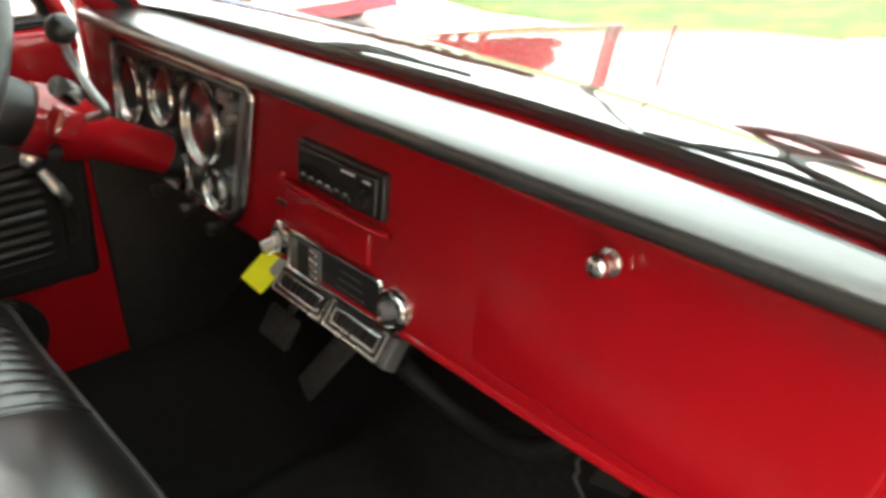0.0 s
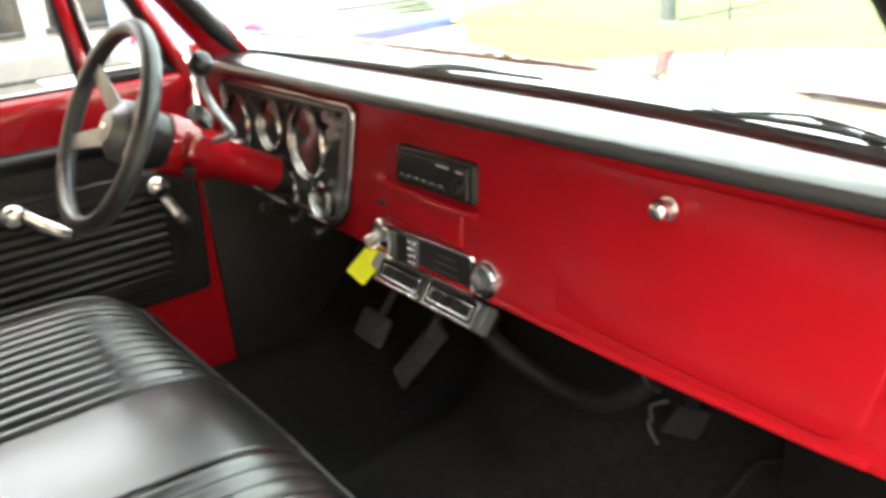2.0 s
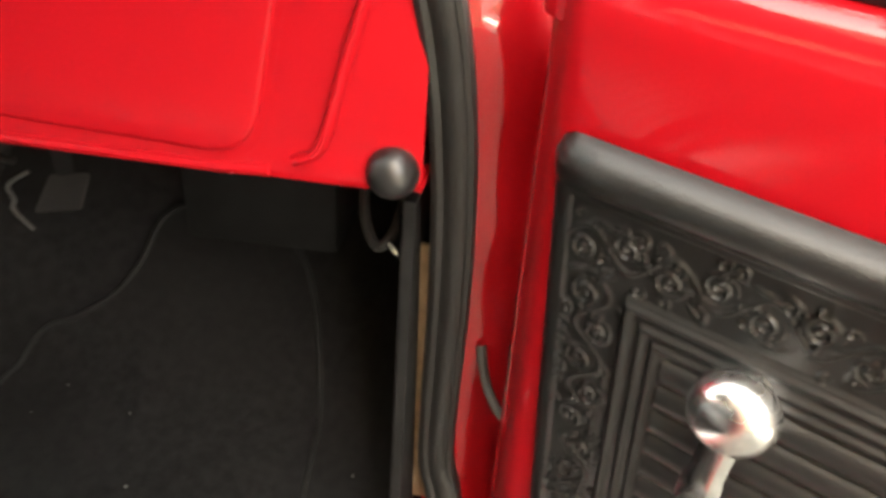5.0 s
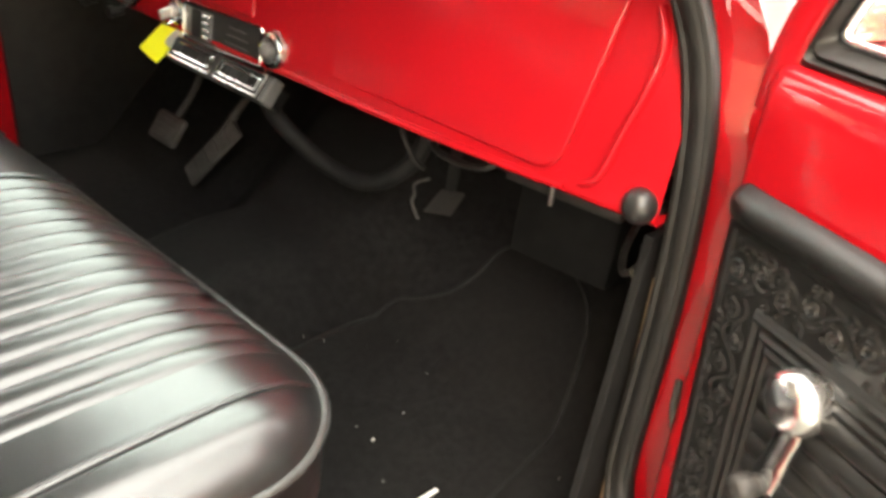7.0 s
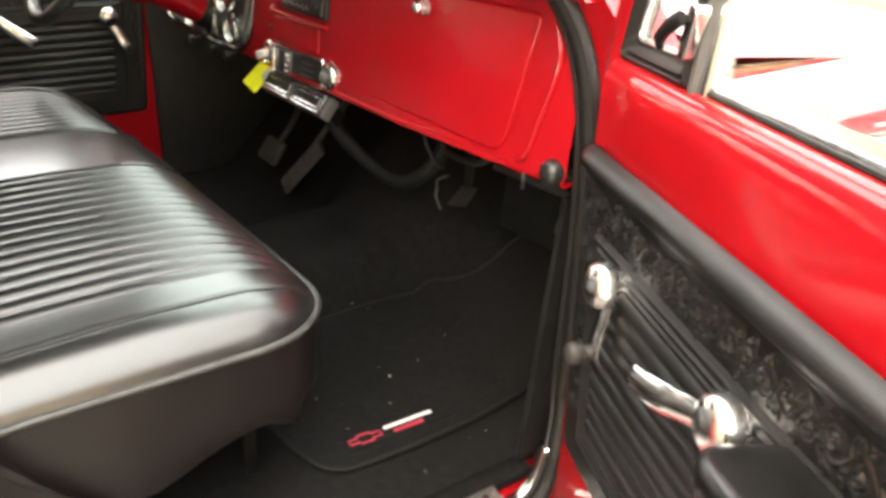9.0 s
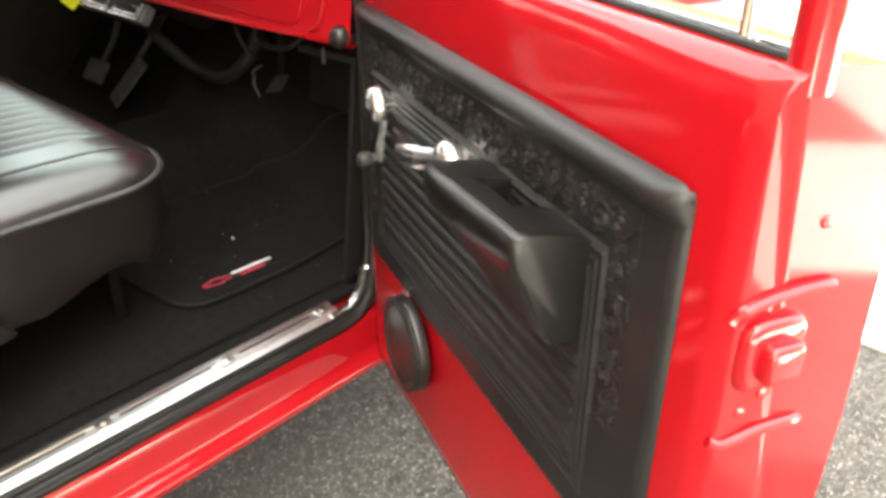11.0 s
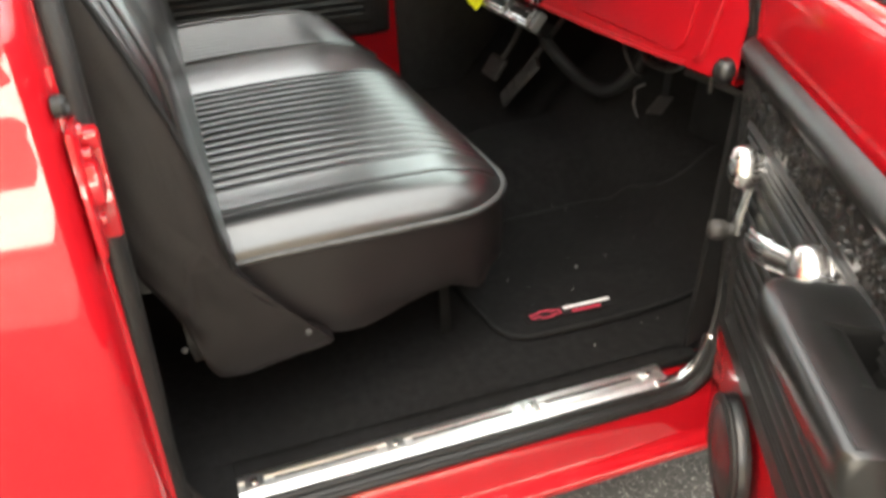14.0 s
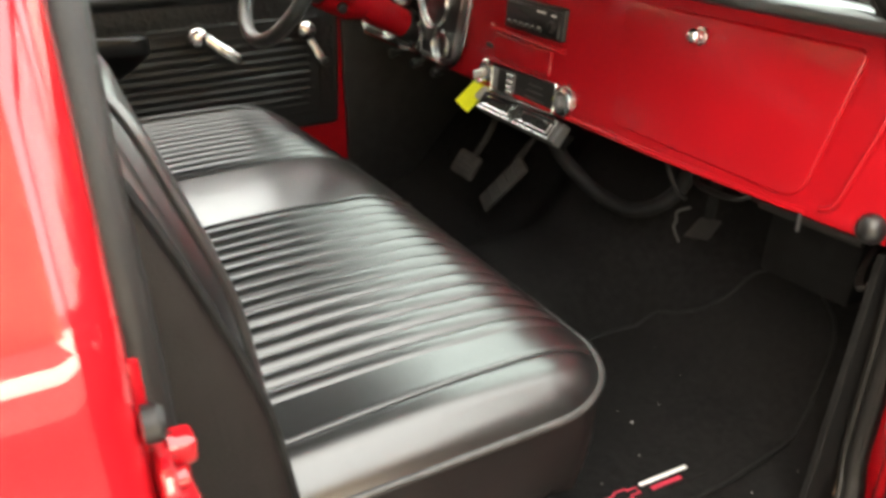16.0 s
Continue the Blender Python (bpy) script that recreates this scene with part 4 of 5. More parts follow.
part("lever_socket", box((0.05, 0.05, 0.045), axis(bw + Vector((0.060, 0, 0.015)), AX), 0.010), RED, column)
sh = part("shift_lever", tube(smooth_path([(-0.44, -0.10, 1.25), (-0.375, -0.09, 1.272), (-0.392, -0.098, 1.298), (-0.408, -0.113, 1.342), (-0.378, -0.127, 1.378), (-0.318, -0.137, 1.402)], 5), 0.0068, 10), SPOKE, column, "bent dark metal lever")
part("ball", lathe([(0.0, -0.021)] + [(0.021 * math.cos(a), 0.021 * math.sin(a)) for a in np.linspace(-1.35, 1.35, 11)] + [(0.0, 0.021)], Matrix.Translation(bw + Vector((0.196, -0.010, 0.178))), 22), PLASTIC, sh, "black ball")
part("signal_switch", lathe([(0, 0), (0.017, 0), (0.018, 0.02), (0.015, 0.05), (0, 0.052)], axis((-0.405, -0.125, 1.297), (0.5, -0.35, 0.35)), 18), BRIGHT, column, "chrome sleeve")
part("flasher_knob", lathe([(0, 0), (0.007, 0), (0.007, 0.012), (0.012, 0.016), (0.011, 0.026), (0, 0.027)], axis(bw + Vector((0.055, -0.02, -0.02)), (0.9, -0.3, -0.2)), 16), PLASTIC, column)

# ---- bench seat ----
seat = thing("bench_seat", (0, -0.5, 0.60), "glossy black vinyl bench seat with pleated inserts", "bench seat")
SX, SF, SB, SR = 0.730, -0.234, -0.80, 0.140


def seat_front(x):
    e = abs(x) - (SX - SR)
    return SF - (SR - math.sqrt(max(0, SR * SR - e * e)) if e > 0 else 0.0) + front_shift(x)


def seat_edge(x, y):
    """Distance to the front and side edges."""
    qx, qy = abs(x) - (SX - SR), y - (SF - SR) - front_shift(x)
    if qx > 0 and qy > 0:
        return SR - math.hypot(qx, qy)
    return SR - max(qx, qy)


PLEAT = 0.037


def front_shift(x):
    """The driver's half of the cushion is sat back a little, the other half bulges forward."""
    k = min(1, max(0, (x - 0.10) / 0.36))
    return -0.02 * min(1, max(0, -x / 0.5)) + 0.004 * k * k * (3 - 2 * k)


def seat_top(x, y):
    d = max(0.0, seat_edge(x, y))
    reach = 0.078 + 0.067 * min(1, max(0, SX - abs(x)) / 0.13)
    u = 1 - min(1, d / reach)
    lift = (1 - u ** 2.2) ** 0.64
    crown = 0.005 * math.exp(-(((abs(x) - 0.684) / 0.026) ** 2)) * min(1, d / 0.03)
    z = 0.893 + crown + 0.060 * lift + 0.012 * (1 - ((y + 0.5) / 0.3) ** 2) - 0.010 * (abs(x) / SX) ** 2
    fade = min(1, d / 0.05)
    zone = 0.0
    if 0.078 < x < 0.078 + 14 * PLEAT:
        zone = abs(math.sin(math.pi * (x - 0.078) / PLEAT)) ** 0.6
    elif -0.172 - 12 * PLEAT < x < -0.172:
        zone = abs(math.sin(math.pi * (x + 0.172) / PLEAT)) ** 0.6
    elif x > 0.078 or x < -0.172:
        zone = 0.85
    else:
        zone = 1.0 + 0.25 * math.sin(math.pi * (x + 0.172) / 0.25)
    rib = 0.013 * (zone - 1) * fade
    seam = sum(math.exp(-(((abs(x) - 0.655 - 0.05 * (-0.3 - y) * 0.6) / 0.004) ** 2)) for _ in (0,))
    wrinkle = 0.0010 * noise.noise(Vector((x * 6, y * 9, 1.7))) + 0.0003 * noise.noise(Vector((x * 22, y * 16, 4.2)))
    return z + rib - 0.004 * seam * fade + wrinkle * fade


cols = np.unique(np.concatenate([np.linspace(-SX, -0.62, 26), np.linspace(-0.62, 0.605, 246 * 2), np.linspace(0.605, SX, 40)]))
top_pts = []
for t in np.linspace(0, 1, 46) ** 0.8:
    top_pts.append([(x, SB + (seat_front(x) - SB) * t, 0) for x in cols])
top_pts = np.array(top_pts)
for r in top_pts:
    for p in r:
        p[2] = seat_top(p[0], p[1])
cushion = from_grid("cushion", top_pts, VINYL, seat, smooth=75)
edge = [(SX, SB, 0.880), (SX, -0.72, 0.889)] + [(SX, y, 0.893) for y in np.linspace(-0.65, seat_front(SX), 8)]
edge += [(SX - SR + SR * math.cos(a), seat_front(SX - SR + SR * math.cos(a)), 0.893) for a in np.linspace(0.15, 1.45, 10)]
edge += [(x, seat_front(x), 0.893) for x in np.linspace(SX - SR, SR - SX, 26)]
edge += [(-(SX - SR) - SR * math.sin(a), seat_front(-(SX - SR) - SR * math.sin(a)), 0.893) for a in np.linspace(0.12, 1.42, 10)]
edge += [(-SX, y, 0.893) for y in np.linspace(seat_front(-SX), SB, 8)]
part("piping", tube(edge, 0.0055, 8), PIPING, seat, "thin vinyl piping", smooth=60)
rows = []
for z, o in ((0.893, 0.0), (0.88, -0.002), (0.84, -0.003), (0.79, -0.007), (0.765, -0.012), (0.748, -0.020)):
    row = []
    for k, (x, y, _) in enumerate(edge):
        c = Vector((x, y + 0.45, 0)).normalized()
        w = 0.003 * math.sin(k * 1.7) * (0.893 - z) / 0.14
        o2 = o + (0.26 * (0.893 - z) * min(1, max(0, (-0.38 - y) / 0.2)) if abs(x) > SX - 0.06 else 0)
        row.append((x + c.x * (o2 + w), y + c.y * (o + w), z + (0.012 * math.sin(k * 0.9) if z < 0.75 else 0)))
    rows.append(row)
part("skirt", loft(rows), SKIRT, seat, "dull black vinyl skirt", smooth=60)
for xx in (0.655, -0.655):
    part("seam", tube([(xx - 0.05 * (y + 0.3) * 0.6 * (1 if xx > 0 else -1), y, seat_top(xx - 0.05 * (y + 0.3) * 0.6 * (1 if xx > 0 else -1), y) + 0.003) for y in np.linspace(-0.72, -0.262, 26)], 0.0028, 6), VINYL, seat)
for xx in (0.078, -0.172):
    part("seam", tube([(xx, y, seat_top(xx + 0.004, y) + 0.004) for y in np.linspace(-0.74, -0.25, 30)], 0.0028, 6), VINYL, seat)
part("seat_base", box((1.0, 0.30, 0.17), pose(0, -0.58, 0.675), 0.01), DARK, seat, "dark seat frame")
for sx in (0.66, -0.66):
    part("seat_foot", box((0.008, 0.02, 0.12), pose(sx * 0.9, -0.345, 0.640), 0.002), SOOT, seat)


def back_front(z):
    return -0.70 - 0.23 * (z - 0.90) + 0.024 * math.exp(-(((z - 1.2) / 0.14) ** 2))


rows = []
bcols = np.unique(np.concatenate([np.linspace(-0.775, -0.70, 9), np.linspace(-0.70, 0.70, 420), np.linspace(0.70, 0.775, 9)]))
for x in bcols:
    e = max(0, (abs(x) - 0.70) / 0.075)
    rnd = 0.055 * (1 - math.sqrt(max(0, 1 - min(1, e) ** 2)))
    if 0.078 < x < 0.60 or -0.62 < x < -0.172:
        q = abs(math.sin(math.pi * (x - 0.078) / PLEAT)) ** 0.6 - 1
    else:
        q = 0
    row = []
    for z in np.linspace(0.895, 1.37, 14):
        row.append((x, back_front(z) - rnd + 0.010 * q, z))
    for a in np.linspace(0.2, math.pi - 0.1, 9):
        row.append((x, back_front(1.38) - 0.075 + (0.075 - rnd) * math.cos(a), 1.375 + (0.06 - 0.5 * rnd) * math.sin(a)))
    for z in np.linspace(1.34, 0.90, 5):
        row.append((x, back_front(1.38) - 0.15 + rnd + 0.02, z))
    rows.append(row)
part("backrest", loft(rows, caps=True), VINYL, seat, smooth=75)
for sx in (0.768, -0.768):
    sgn = 1 if sx > 0 else -1
    part("back_piping", tube(smooth_path([(sx, back_front(z) - 0.008 - 0.03 * max(0, z - 1.25), z) for z in (0.90, 1.0, 1.1, 1.2, 1.3, 1.37)] + [(sx - 0.012 * sgn, back_front(1.38) - 0.045, 1.42)], 6), 0.005, 8), VINYL, seat)
    seam_line = [(-0.835, 1.345), (-0.806, 1.281), (-0.786, 1.231), (-0.766, 1.176), (-0.752, 1.135), (-0.735, 1.07), (-0.722, 0.97), (-0.710, 0.910)]
    part("side_seam", tube(smooth_path([(sgn * 0.779, y, z) for y, z in seam_line], 5), 0.0048, 8), BLACK, seat, "black gap between back cushion and cover")
    out = seam_line[::-1] + [(-0.89, 1.41), (-0.95, 1.38), (-0.90, 1.15), (-0.85, 0.96), (-0.795, 0.835), (-0.770, 0.742), (-0.735, 0.724), (-0.66, 0.732), (-0.582, 0.747), (-0.635, 0.790), (-0.674, 0.843)]
    rows = []
    for o, d in ((1.0, -0.02), (1.0, 0.006), (0.985, 0.012), (0.94, 0.015), (0.88, 0.016), (0.8, 0.017), (0.7, 0.018), (0.6, 0.018), (0.5, 0.018), (0.4, 0.019), (0.25, 0.019)):
        rows.append([(sgn * (0.766 + d + 0.0045 * noise.noise(Vector(((y * o + z) * 26, (z - y) * 7 * o, 3.0 + o))) * max(0.15, min(1, (1.02 - z) * 4))), -0.77 + (y + 0.77) * o, 0.98 + (z - 0.98) * o) for y, z in [tuple(v) for v in smooth_path([(a, b, 0) for a, b in out], 4, True) for v in [(v.x, v.y)]]])
    part("side_cover", loft(rows, closed_v=True, caps=True), SKIRT, seat, "creased black vinyl side cover", smooth=70)
    part("stud", lathe([(0, 0), (0.006, 0), (0.0045, 0.004), (0, 0.005)], axis((sgn * 0.781, -0.621, 0.779), (sgn, 0, 0)), 12), PEDAL, seat, "small grey stud")
    part("stud", lathe([(0, 0), (0.005, 0), (0.004, 0.004), (0, 0.005)], axis((sgn * 0.786, -0.80, 0.80), (sgn, 0, 0)), 12), DARK, seat, "small dull stud")

# ---- floor mat ----
mat_ = thing("floor_mat", (0.46, 0.05, 0.59), "black carpet floor mat with a bound edge and woven badge", "floor mat")
mo = smooth_path([(0.26, -0.27, 0), (0.45, -0.275, 0), (0.62, -0.262, 0), (0.675, -0.235, 0), (0.69, -0.18, 0), (0.692, 0.0, 0), (0.675, 0.15, 0), (0.655, 0.25, 0), (0.605, 0.345, 0), (0.50, 0.385, 0), (0.41, 0.365, 0), (0.385, 0.315, 0), (0.355, 0.28, 0), (0.31, 0.255, 0), (0.265, 0.23, 0), (0.247, 0.15, 0), (0.25, -0.1, 0)], 5, True)


def mat_z(x, y):
    return max(floor_z(x, y), 0.583) + 0.012


rows = []
for k in (0.02, 0.2, 0.4, 0.6, 0.8, 0.93, 1.0):
    rows.append([(0.46 + (p.x - 0.46) * k, 0.05 + (p.y - 0.05) * k, mat_z(0.46 + (p.x - 0.46) * k, 0.05 + (p.y - 0.05) * k)) for p in mo])
rows.append([(p.x, p.y, mat_z(p.x, p.y) - 0.01) for p in mo])
part("carpet_face", loft(rows, closed_v=True), MAT, mat_, smooth=60)
part("binding", tube([(p.x, p.y, mat_z(p.x, p.y) - 0.001) for p in mo], 0.0038, 8, True), BLACK, mat_, "stitched black binding", smooth=60)
bd = Matrix.Translation((0.637, -0.093, mat_z(0.637, -0.09) + 0.0012)) @ Matrix.Rotation(radians(88), 4, "Z")
badge = part("badge", slab(rounded([(-0.105, -0.02), (0.105, -0.02), (0.105, 0.02), (-0.105, 0.02)], 0.003, 2), lambda a, b, d: bd @ Vector((a, b, d)), -0.001, 0.0008), MAT, mat_)
bow = [(-0.03, -0.006), (-0.012, -0.006), (-0.012, -0.011), (0.012, -0.011), (0.012, -0.006), (0.03, -0.006), (0.03, 0.006), (0.012, 0.006), (0.012, 0.011), (-0.012, 0.011), (-0.012, 0.006), (-0.03, 0.006)]
part("emblem", tube([bd @ Vector((a - 0.062, b, 0.001)) for a, b in bow], 0.0018, 5, True), PRINT, badge, "plain red woven emblem")
part("emblem_bar", slab([(-0.022, 0.004), (0.075, 0.004), (0.075, 0.011), (-0.022, 0.011)], lambda a, b, d: bd @ Vector((a, b, d)), 0, 0.0018), WHITE, badge, "plain white woven bar")
part("emblem_bar", slab([(-0.01, -0.012), (0.05, -0.012), (0.05, -0.004), (-0.01, -0.004)], lambda a, b, d: bd @ Vector((a, b, d)), 0, 0.0018), PRINT, badge, "plain red woven bar")
lint = thing("lint_specks", (0.49, -0.02, 0.6), "tiny pale lint specks on the black mat and carpet", "lint", kind="stuff")
g = bmesh.new()
rng = random.Random(8)
for x, y, r in [(0.495, -0.018, 0.0022)] + [(rng.uniform(0.2, 0.76), rng.uniform(-0.2, 0.2), rng.uniform(0.0005, 0.0011)) for _ in range(20)]:
    bmesh.ops.create_icosphere(g, subdivisions=1, radius=r, matrix=Matrix.Translation((x, y, mat_z(x, y) + 0.001)))
part("lint", g, WHITE, lint)


# ---- doors ----
def spiral(dx, dz, hand, pitch, reach):
    """Relief of one moulded scroll."""
    r = np.hypot(dx, dz)
    a = np.arctan2(dz, dx) * hand
    return (0.5 + 0.5 * np.cos(2 * np.pi * (r / pitch) - a)) ** 1.8 * np.clip(1 - (r / reach) ** 6, 0, 1)


def card_relief(S, Z, z0, z1, length):
    """Height of the moulded door card over the steel, over grids S and Z."""
    edge_d = np.minimum.reduce([S, length - S, Z - z0, z1 - Z])
    h = 0.010 * np.sqrt(np.clip(1 - (1 - np.clip(edge_d / 0.014, 0, 1)) ** 2, 0, 1))
    roll = np.clip((Z - (z1 - 0.036)) / 0.036, 0, 1)
    h += 0.014 * np.sin(np.pi * np.clip(roll, 0, 1)) ** 0.7 * np.clip(np.minimum(S, length - S) / 0.035, 0, 1) ** 0.5
    bt, bb = z1 - 0.042, z1 - 0.100           # scroll band between these heights
    left, right = 0.016, length - 0.052
    wide = 0.046
    band = ((Z < bt) & (Z > bb) & (S > left) & (S < right)) | ((S > left) & (S < left + wide) & (Z < bt) & (Z > z0 + 0.09)) | ((S < right) & (S > right - wide) & (Z < bt) & (Z > z0 + 0.16))
    rel = np.zeros_like(S)
    rng = np.random.RandomState(5)
    mid = (bt + bb) / 2
    span = right - left
    runs = [(S - left, Z - mid, span)] + [(Z - z0 - 0.085, S - side, bb - z0 - 0.085) for side in (left + wide / 2, right - wide / 2)]
    for along, across, run in runs:
        wave = 0.012 * np.sin(2 * np.pi * along / 0.060)
        rel = np.maximum(rel, np.where((along > 0) & (along < run), 0.7 * np.exp(-(((across - wave) / 0.0016) ** 2)), 0))
        for c in np.arange(0.015, run, 0.030):
            hand = 1 if round((c - 0.015) / 0.030) % 2 == 0 else -1
            rel = np.maximum(rel, spiral(along - c + 0.002, across + hand * 0.006, hand, 0.0058, 0.0125))
            for _ in range(5):
                oa, oc, rr = rng.uniform(-0.015, 0.015), rng.uniform(-0.024, 0.024), rng.uniform(0.004, 0.0075)
                rel = np.maximum(rel, 0.9 * spiral(along - c - oa, across - oc, rng.choice([-1, 1]), 0.0050, rr))
            for _ in range(4):
                oa, oc, an = rng.uniform(-0.02, 0.02), rng.uniform(-0.024, 0.024), rng.uniform(0, 3.14)
                u = (along - c - oa) * np.cos(an) + (across - oc) * np.sin(an)
                v = -(along - c - oa) * np.sin(an) + (across - oc) * np.cos(an)
                rel = np.maximum(rel, 0.8 * np.exp(-((u / 0.006) ** 2 + (v / 0.0016) ** 2)))
    h += np.where(band, -0.0022 + 0.0034 * rel, 0)
    il, ir, it, ib = left + wide + 0.010, right - wide - 0.008, bb - 0.012, z0 + 0.055
    inner = np.minimum.reduce([S - il, ir - S, it - Z, Z - ib])
    for off in (-0.006, 0.006, 0.016):
        h += 0.0035 * np.exp(-(((inner - off) / 0.0028) ** 2))
    ribs = 0.007 * np.abs(np.sin(np.pi * (Z - ib) / 0.0235)) ** 0.6 - 0.003
    h += np.where(inner > 0.022, ribs, 0)
    return h


def door(root, P, place_card, step, detail, rest=0.0, wind=(0.158, 0.131, -0.003, -0.092), lever=(0.434, 0.130, -0.119, -0.022)):
    """A door hung at P(s, d, z): s from the hinge, d into the cab, z up. place_card: card's lower and upper edge."""
    z0, z1 = place_card
    L = 0.92
    prof = [(-0.015, 0.452), (-0.002, 0.47), (0, 0.50), (0, 0.80), (0, 1.10), (0, z1 + 0.015), (-0.0003, z1 + 0.062), (-0.0010, z1 + 0.073), (-0.0028, z1 + 0.0825), (-0.0058, z1 + 0.0905), (-0.0100, z1 + 0.0965), (-0.0150, z1 + 0.1003), (-0.0210, z1 + 0.1026), (-0.0285, z1 + 0.1042), (-0.0290, z1 + 0.085),
            (-0.0465, z1 + 0.085), (-0.047, z1 + 0.105), (-0.108, z1 + 0.100), (-0.135, z1 + 0.065), (-0.150, z1 - 0.03), (-0.158, 0.95), (-0.150, 0.60), (-0.135, 0.452)]
    rows = []
    for s, f in ((-0.034, 0.40), (-0.032, 0.50), (-0.024, 0.62), (-0.016, 0.76), (-0.008, 0.89), (0.000, 0.97), (0.008, 1), (0.1, 1), (0.3, 1), (0.5, 1), (0.7, 1), (L - 0.030, 1), (L - 0.012, 0.96), (L - 0.004, 0.88), (L, 0.8)):
        rows.append([P(s, -0.06 + (d + 0.06) * (f if d > -0.06 else 1), z) for d, z in prof])
    part("shell", loft(rows, closed_v=True, caps=True), RED_DOOR, root, smooth=50)
    # moulded card
    clen = 0.862
    sg = np.arange(0, clen + step / 2, step)
    zg = np.arange(z0, z1 + step / 2, step)
    S, Z = np.meshgrid(sg, zg)
    H = card_relief(S, Z, z0, z1, clen)
    # rounded corners and a slightly wavy edge
    r = 0.018
    for cs, cz in ((r, z1 - r), (clen - r, z1 - r), (clen - r, z0 + r), (r, z0 + r)):
        ds, dz = S - cs, Z - cz
        q = ((ds < 0) == (cs < 0.4)) & ((dz > 0) == (cz > 0.95))
        far = np.maximum(np.abs(ds), np.abs(dz)) / np.maximum(np.hypot(ds, dz), 1e-9)
        S = np.where(q, cs + ds * far, S)
        Z = np.where(q, cz + dz * far, Z)
    S = S + 0.07 * (z1 - Z) * (1 - S / clen)
    pts = np.array([[P(s, h + 0.001, z) for s, z, h in zip(rs, rz, rh)] for rs, rz, rh in zip(S, Z, H)])
    card = from_grid("door_card", pts, TRIM, root, "black moulded door card with scroll relief and pleats", smooth=80)
    # window ledge, posts and panes
    top = z1 + 0.105
    part("sill_felt", tube([P(0.215, -0.030, top + 0.001), P(L - 0.01, -0.030, top + 0.001)], 0.0042, 8), RUBBER, root)
    part("sill_strip", tube([P(0.215, -0.046, top + 0.002), P(L - 0.01, -0.046, top + 0.002)], 0.004, 8), CHROME, root, "chrome window strip")
    fr = [P(-0.018, -0.034, top - 0.05), P(-0.006, -0.032, top + 0.030), P(0.065, -0.035, top + 0.19), P(0.155, -0.05, top + 0.35), P(0.24, -0.06, top + 0.40), P(0.5, -0.065, top + 0.415), P(0.80, -0.065, top + 0.40), P(0.875, -0.06, top + 0.33), P(0.90, -0.045, top + 0.10), P(0.905, -0.04, top - 0.02)]
    part("window_frame", tube(smooth_path(fr, 5), 0.017, 12, flat=1.3), RED, root, smooth=60)
    # quarter light: rubber, divider, glass
    q = rounded([(0.024, top + 0.024), (0.165, top + 0.024), (0.198, top + 0.355), (0.172, top + 0.355)], [0.022, 0.012, 0.02, 0.02], 5)
    quarter = part("quarter_light", tube([P(a, -0.032, b) for a, b in q], 0.0045, 8, True), CHROME, root, "chrome-edged quarter light in black rubber", smooth=60)
    outer = rounded([(0.000, top - 0.004), (0.178, top - 0.004), (0.214, top + 0.38), (0.140, top + 0.38)], 0.004, 5)
    inner = rounded([(0.020, top + 0.020), (0.168, top + 0.020), (0.202, top + 0.36), (0.168, top + 0.36)], [0.022, 0.012, 0.02, 0.02], 5)
    steps = ((0, -0.050), (0, -0.024), (0.3, -0.018), (0.45, -0.024), (0.6, -0.019), (1, -0.028), (1, -0.050))
    part("surround", loft([[P(a + (c - a) * f, d, b + (e - b) * f) for (a, b), (c, e) in zip(outer, inner)] for f, d in steps], closed_v=True), RUBBER, quarter, smooth=50)
    ql = part("pane", slab([(0.022, top + 0.019), (0.168, top + 0.019), (0.202, top + 0.36), (0.166, top + 0.36)], lambda a, b, d: P(a, d - 0.040, b), 0, 0.004), GLASS, quarter)
    ql.visible_shadow = False
    if detail:
        lp = part("vent_latch", slab(rounded([(0.176, top + 0.028), (0.194, top + 0.028), (0.208, top + 0.084), (0.190, top + 0.088)], 0.008, 4), lambda a, b, d: P(a, d - 0.022, b), 0.0, 0.016, 0.004), CHROME, quarter, "chrome latch with a dark lever")
        part("lever", tube(smooth_path([P(0.146, -0.004, top + 0.036), P(0.154, 0.002, top + 0.046), P(0.172, 0.002, top + 0.060), P(0.190, -0.002, top + 0.072)], 4), [0.005] * 4 + [0.007] * 4 + [0.008] * 4 + [0.006], 10), BLACK, lp)
    part("divider", tube([P(0.192, -0.026, top - 0.004), P(0.226, -0.046, top + 0.385)], 0.0085 if detail else 0.013, 8), GREY if detail else RED, root, "satin metal divider post")
    part("divider_felt", tube([P(0.211, -0.030, top - 0.004), P(0.245, -0.050, top + 0.385)], 0.007, 8), BRIGHT if detail else RUBBER, root)
    wp = part("window_pane", slab([(0.206, top - 0.01), (0.895, top - 0.01), (0.87, top + 0.38), (0.24, top + 0.39)], lambda a, b, d: P(a, d - 0.042, b), 0, 0.004), GLASS, root)
    wp.visible_shadow = False
    lk = part("lock_button", tube([P(0.84, -0.036, top - 0.006), P(0.84, -0.036, top + 0.006), P(0.84, -0.036, top + 0.046)], [0.0075, 0.0048, 0.0042], 10), CHROME, root, "chrome lock button")
    part("cap", tube([P(0.84, -0.036, top + 0.046), P(0.84, -0.036, top + 0.062), P(0.84, -0.036, top + 0.065)], [0.0058, 0.0058, 0.004], 10), PLASTIC, lk, "black cap")
    # winder: boss above, arm and knob below
    ws, wd, wa, wb = wind
    cz = z1 - wd
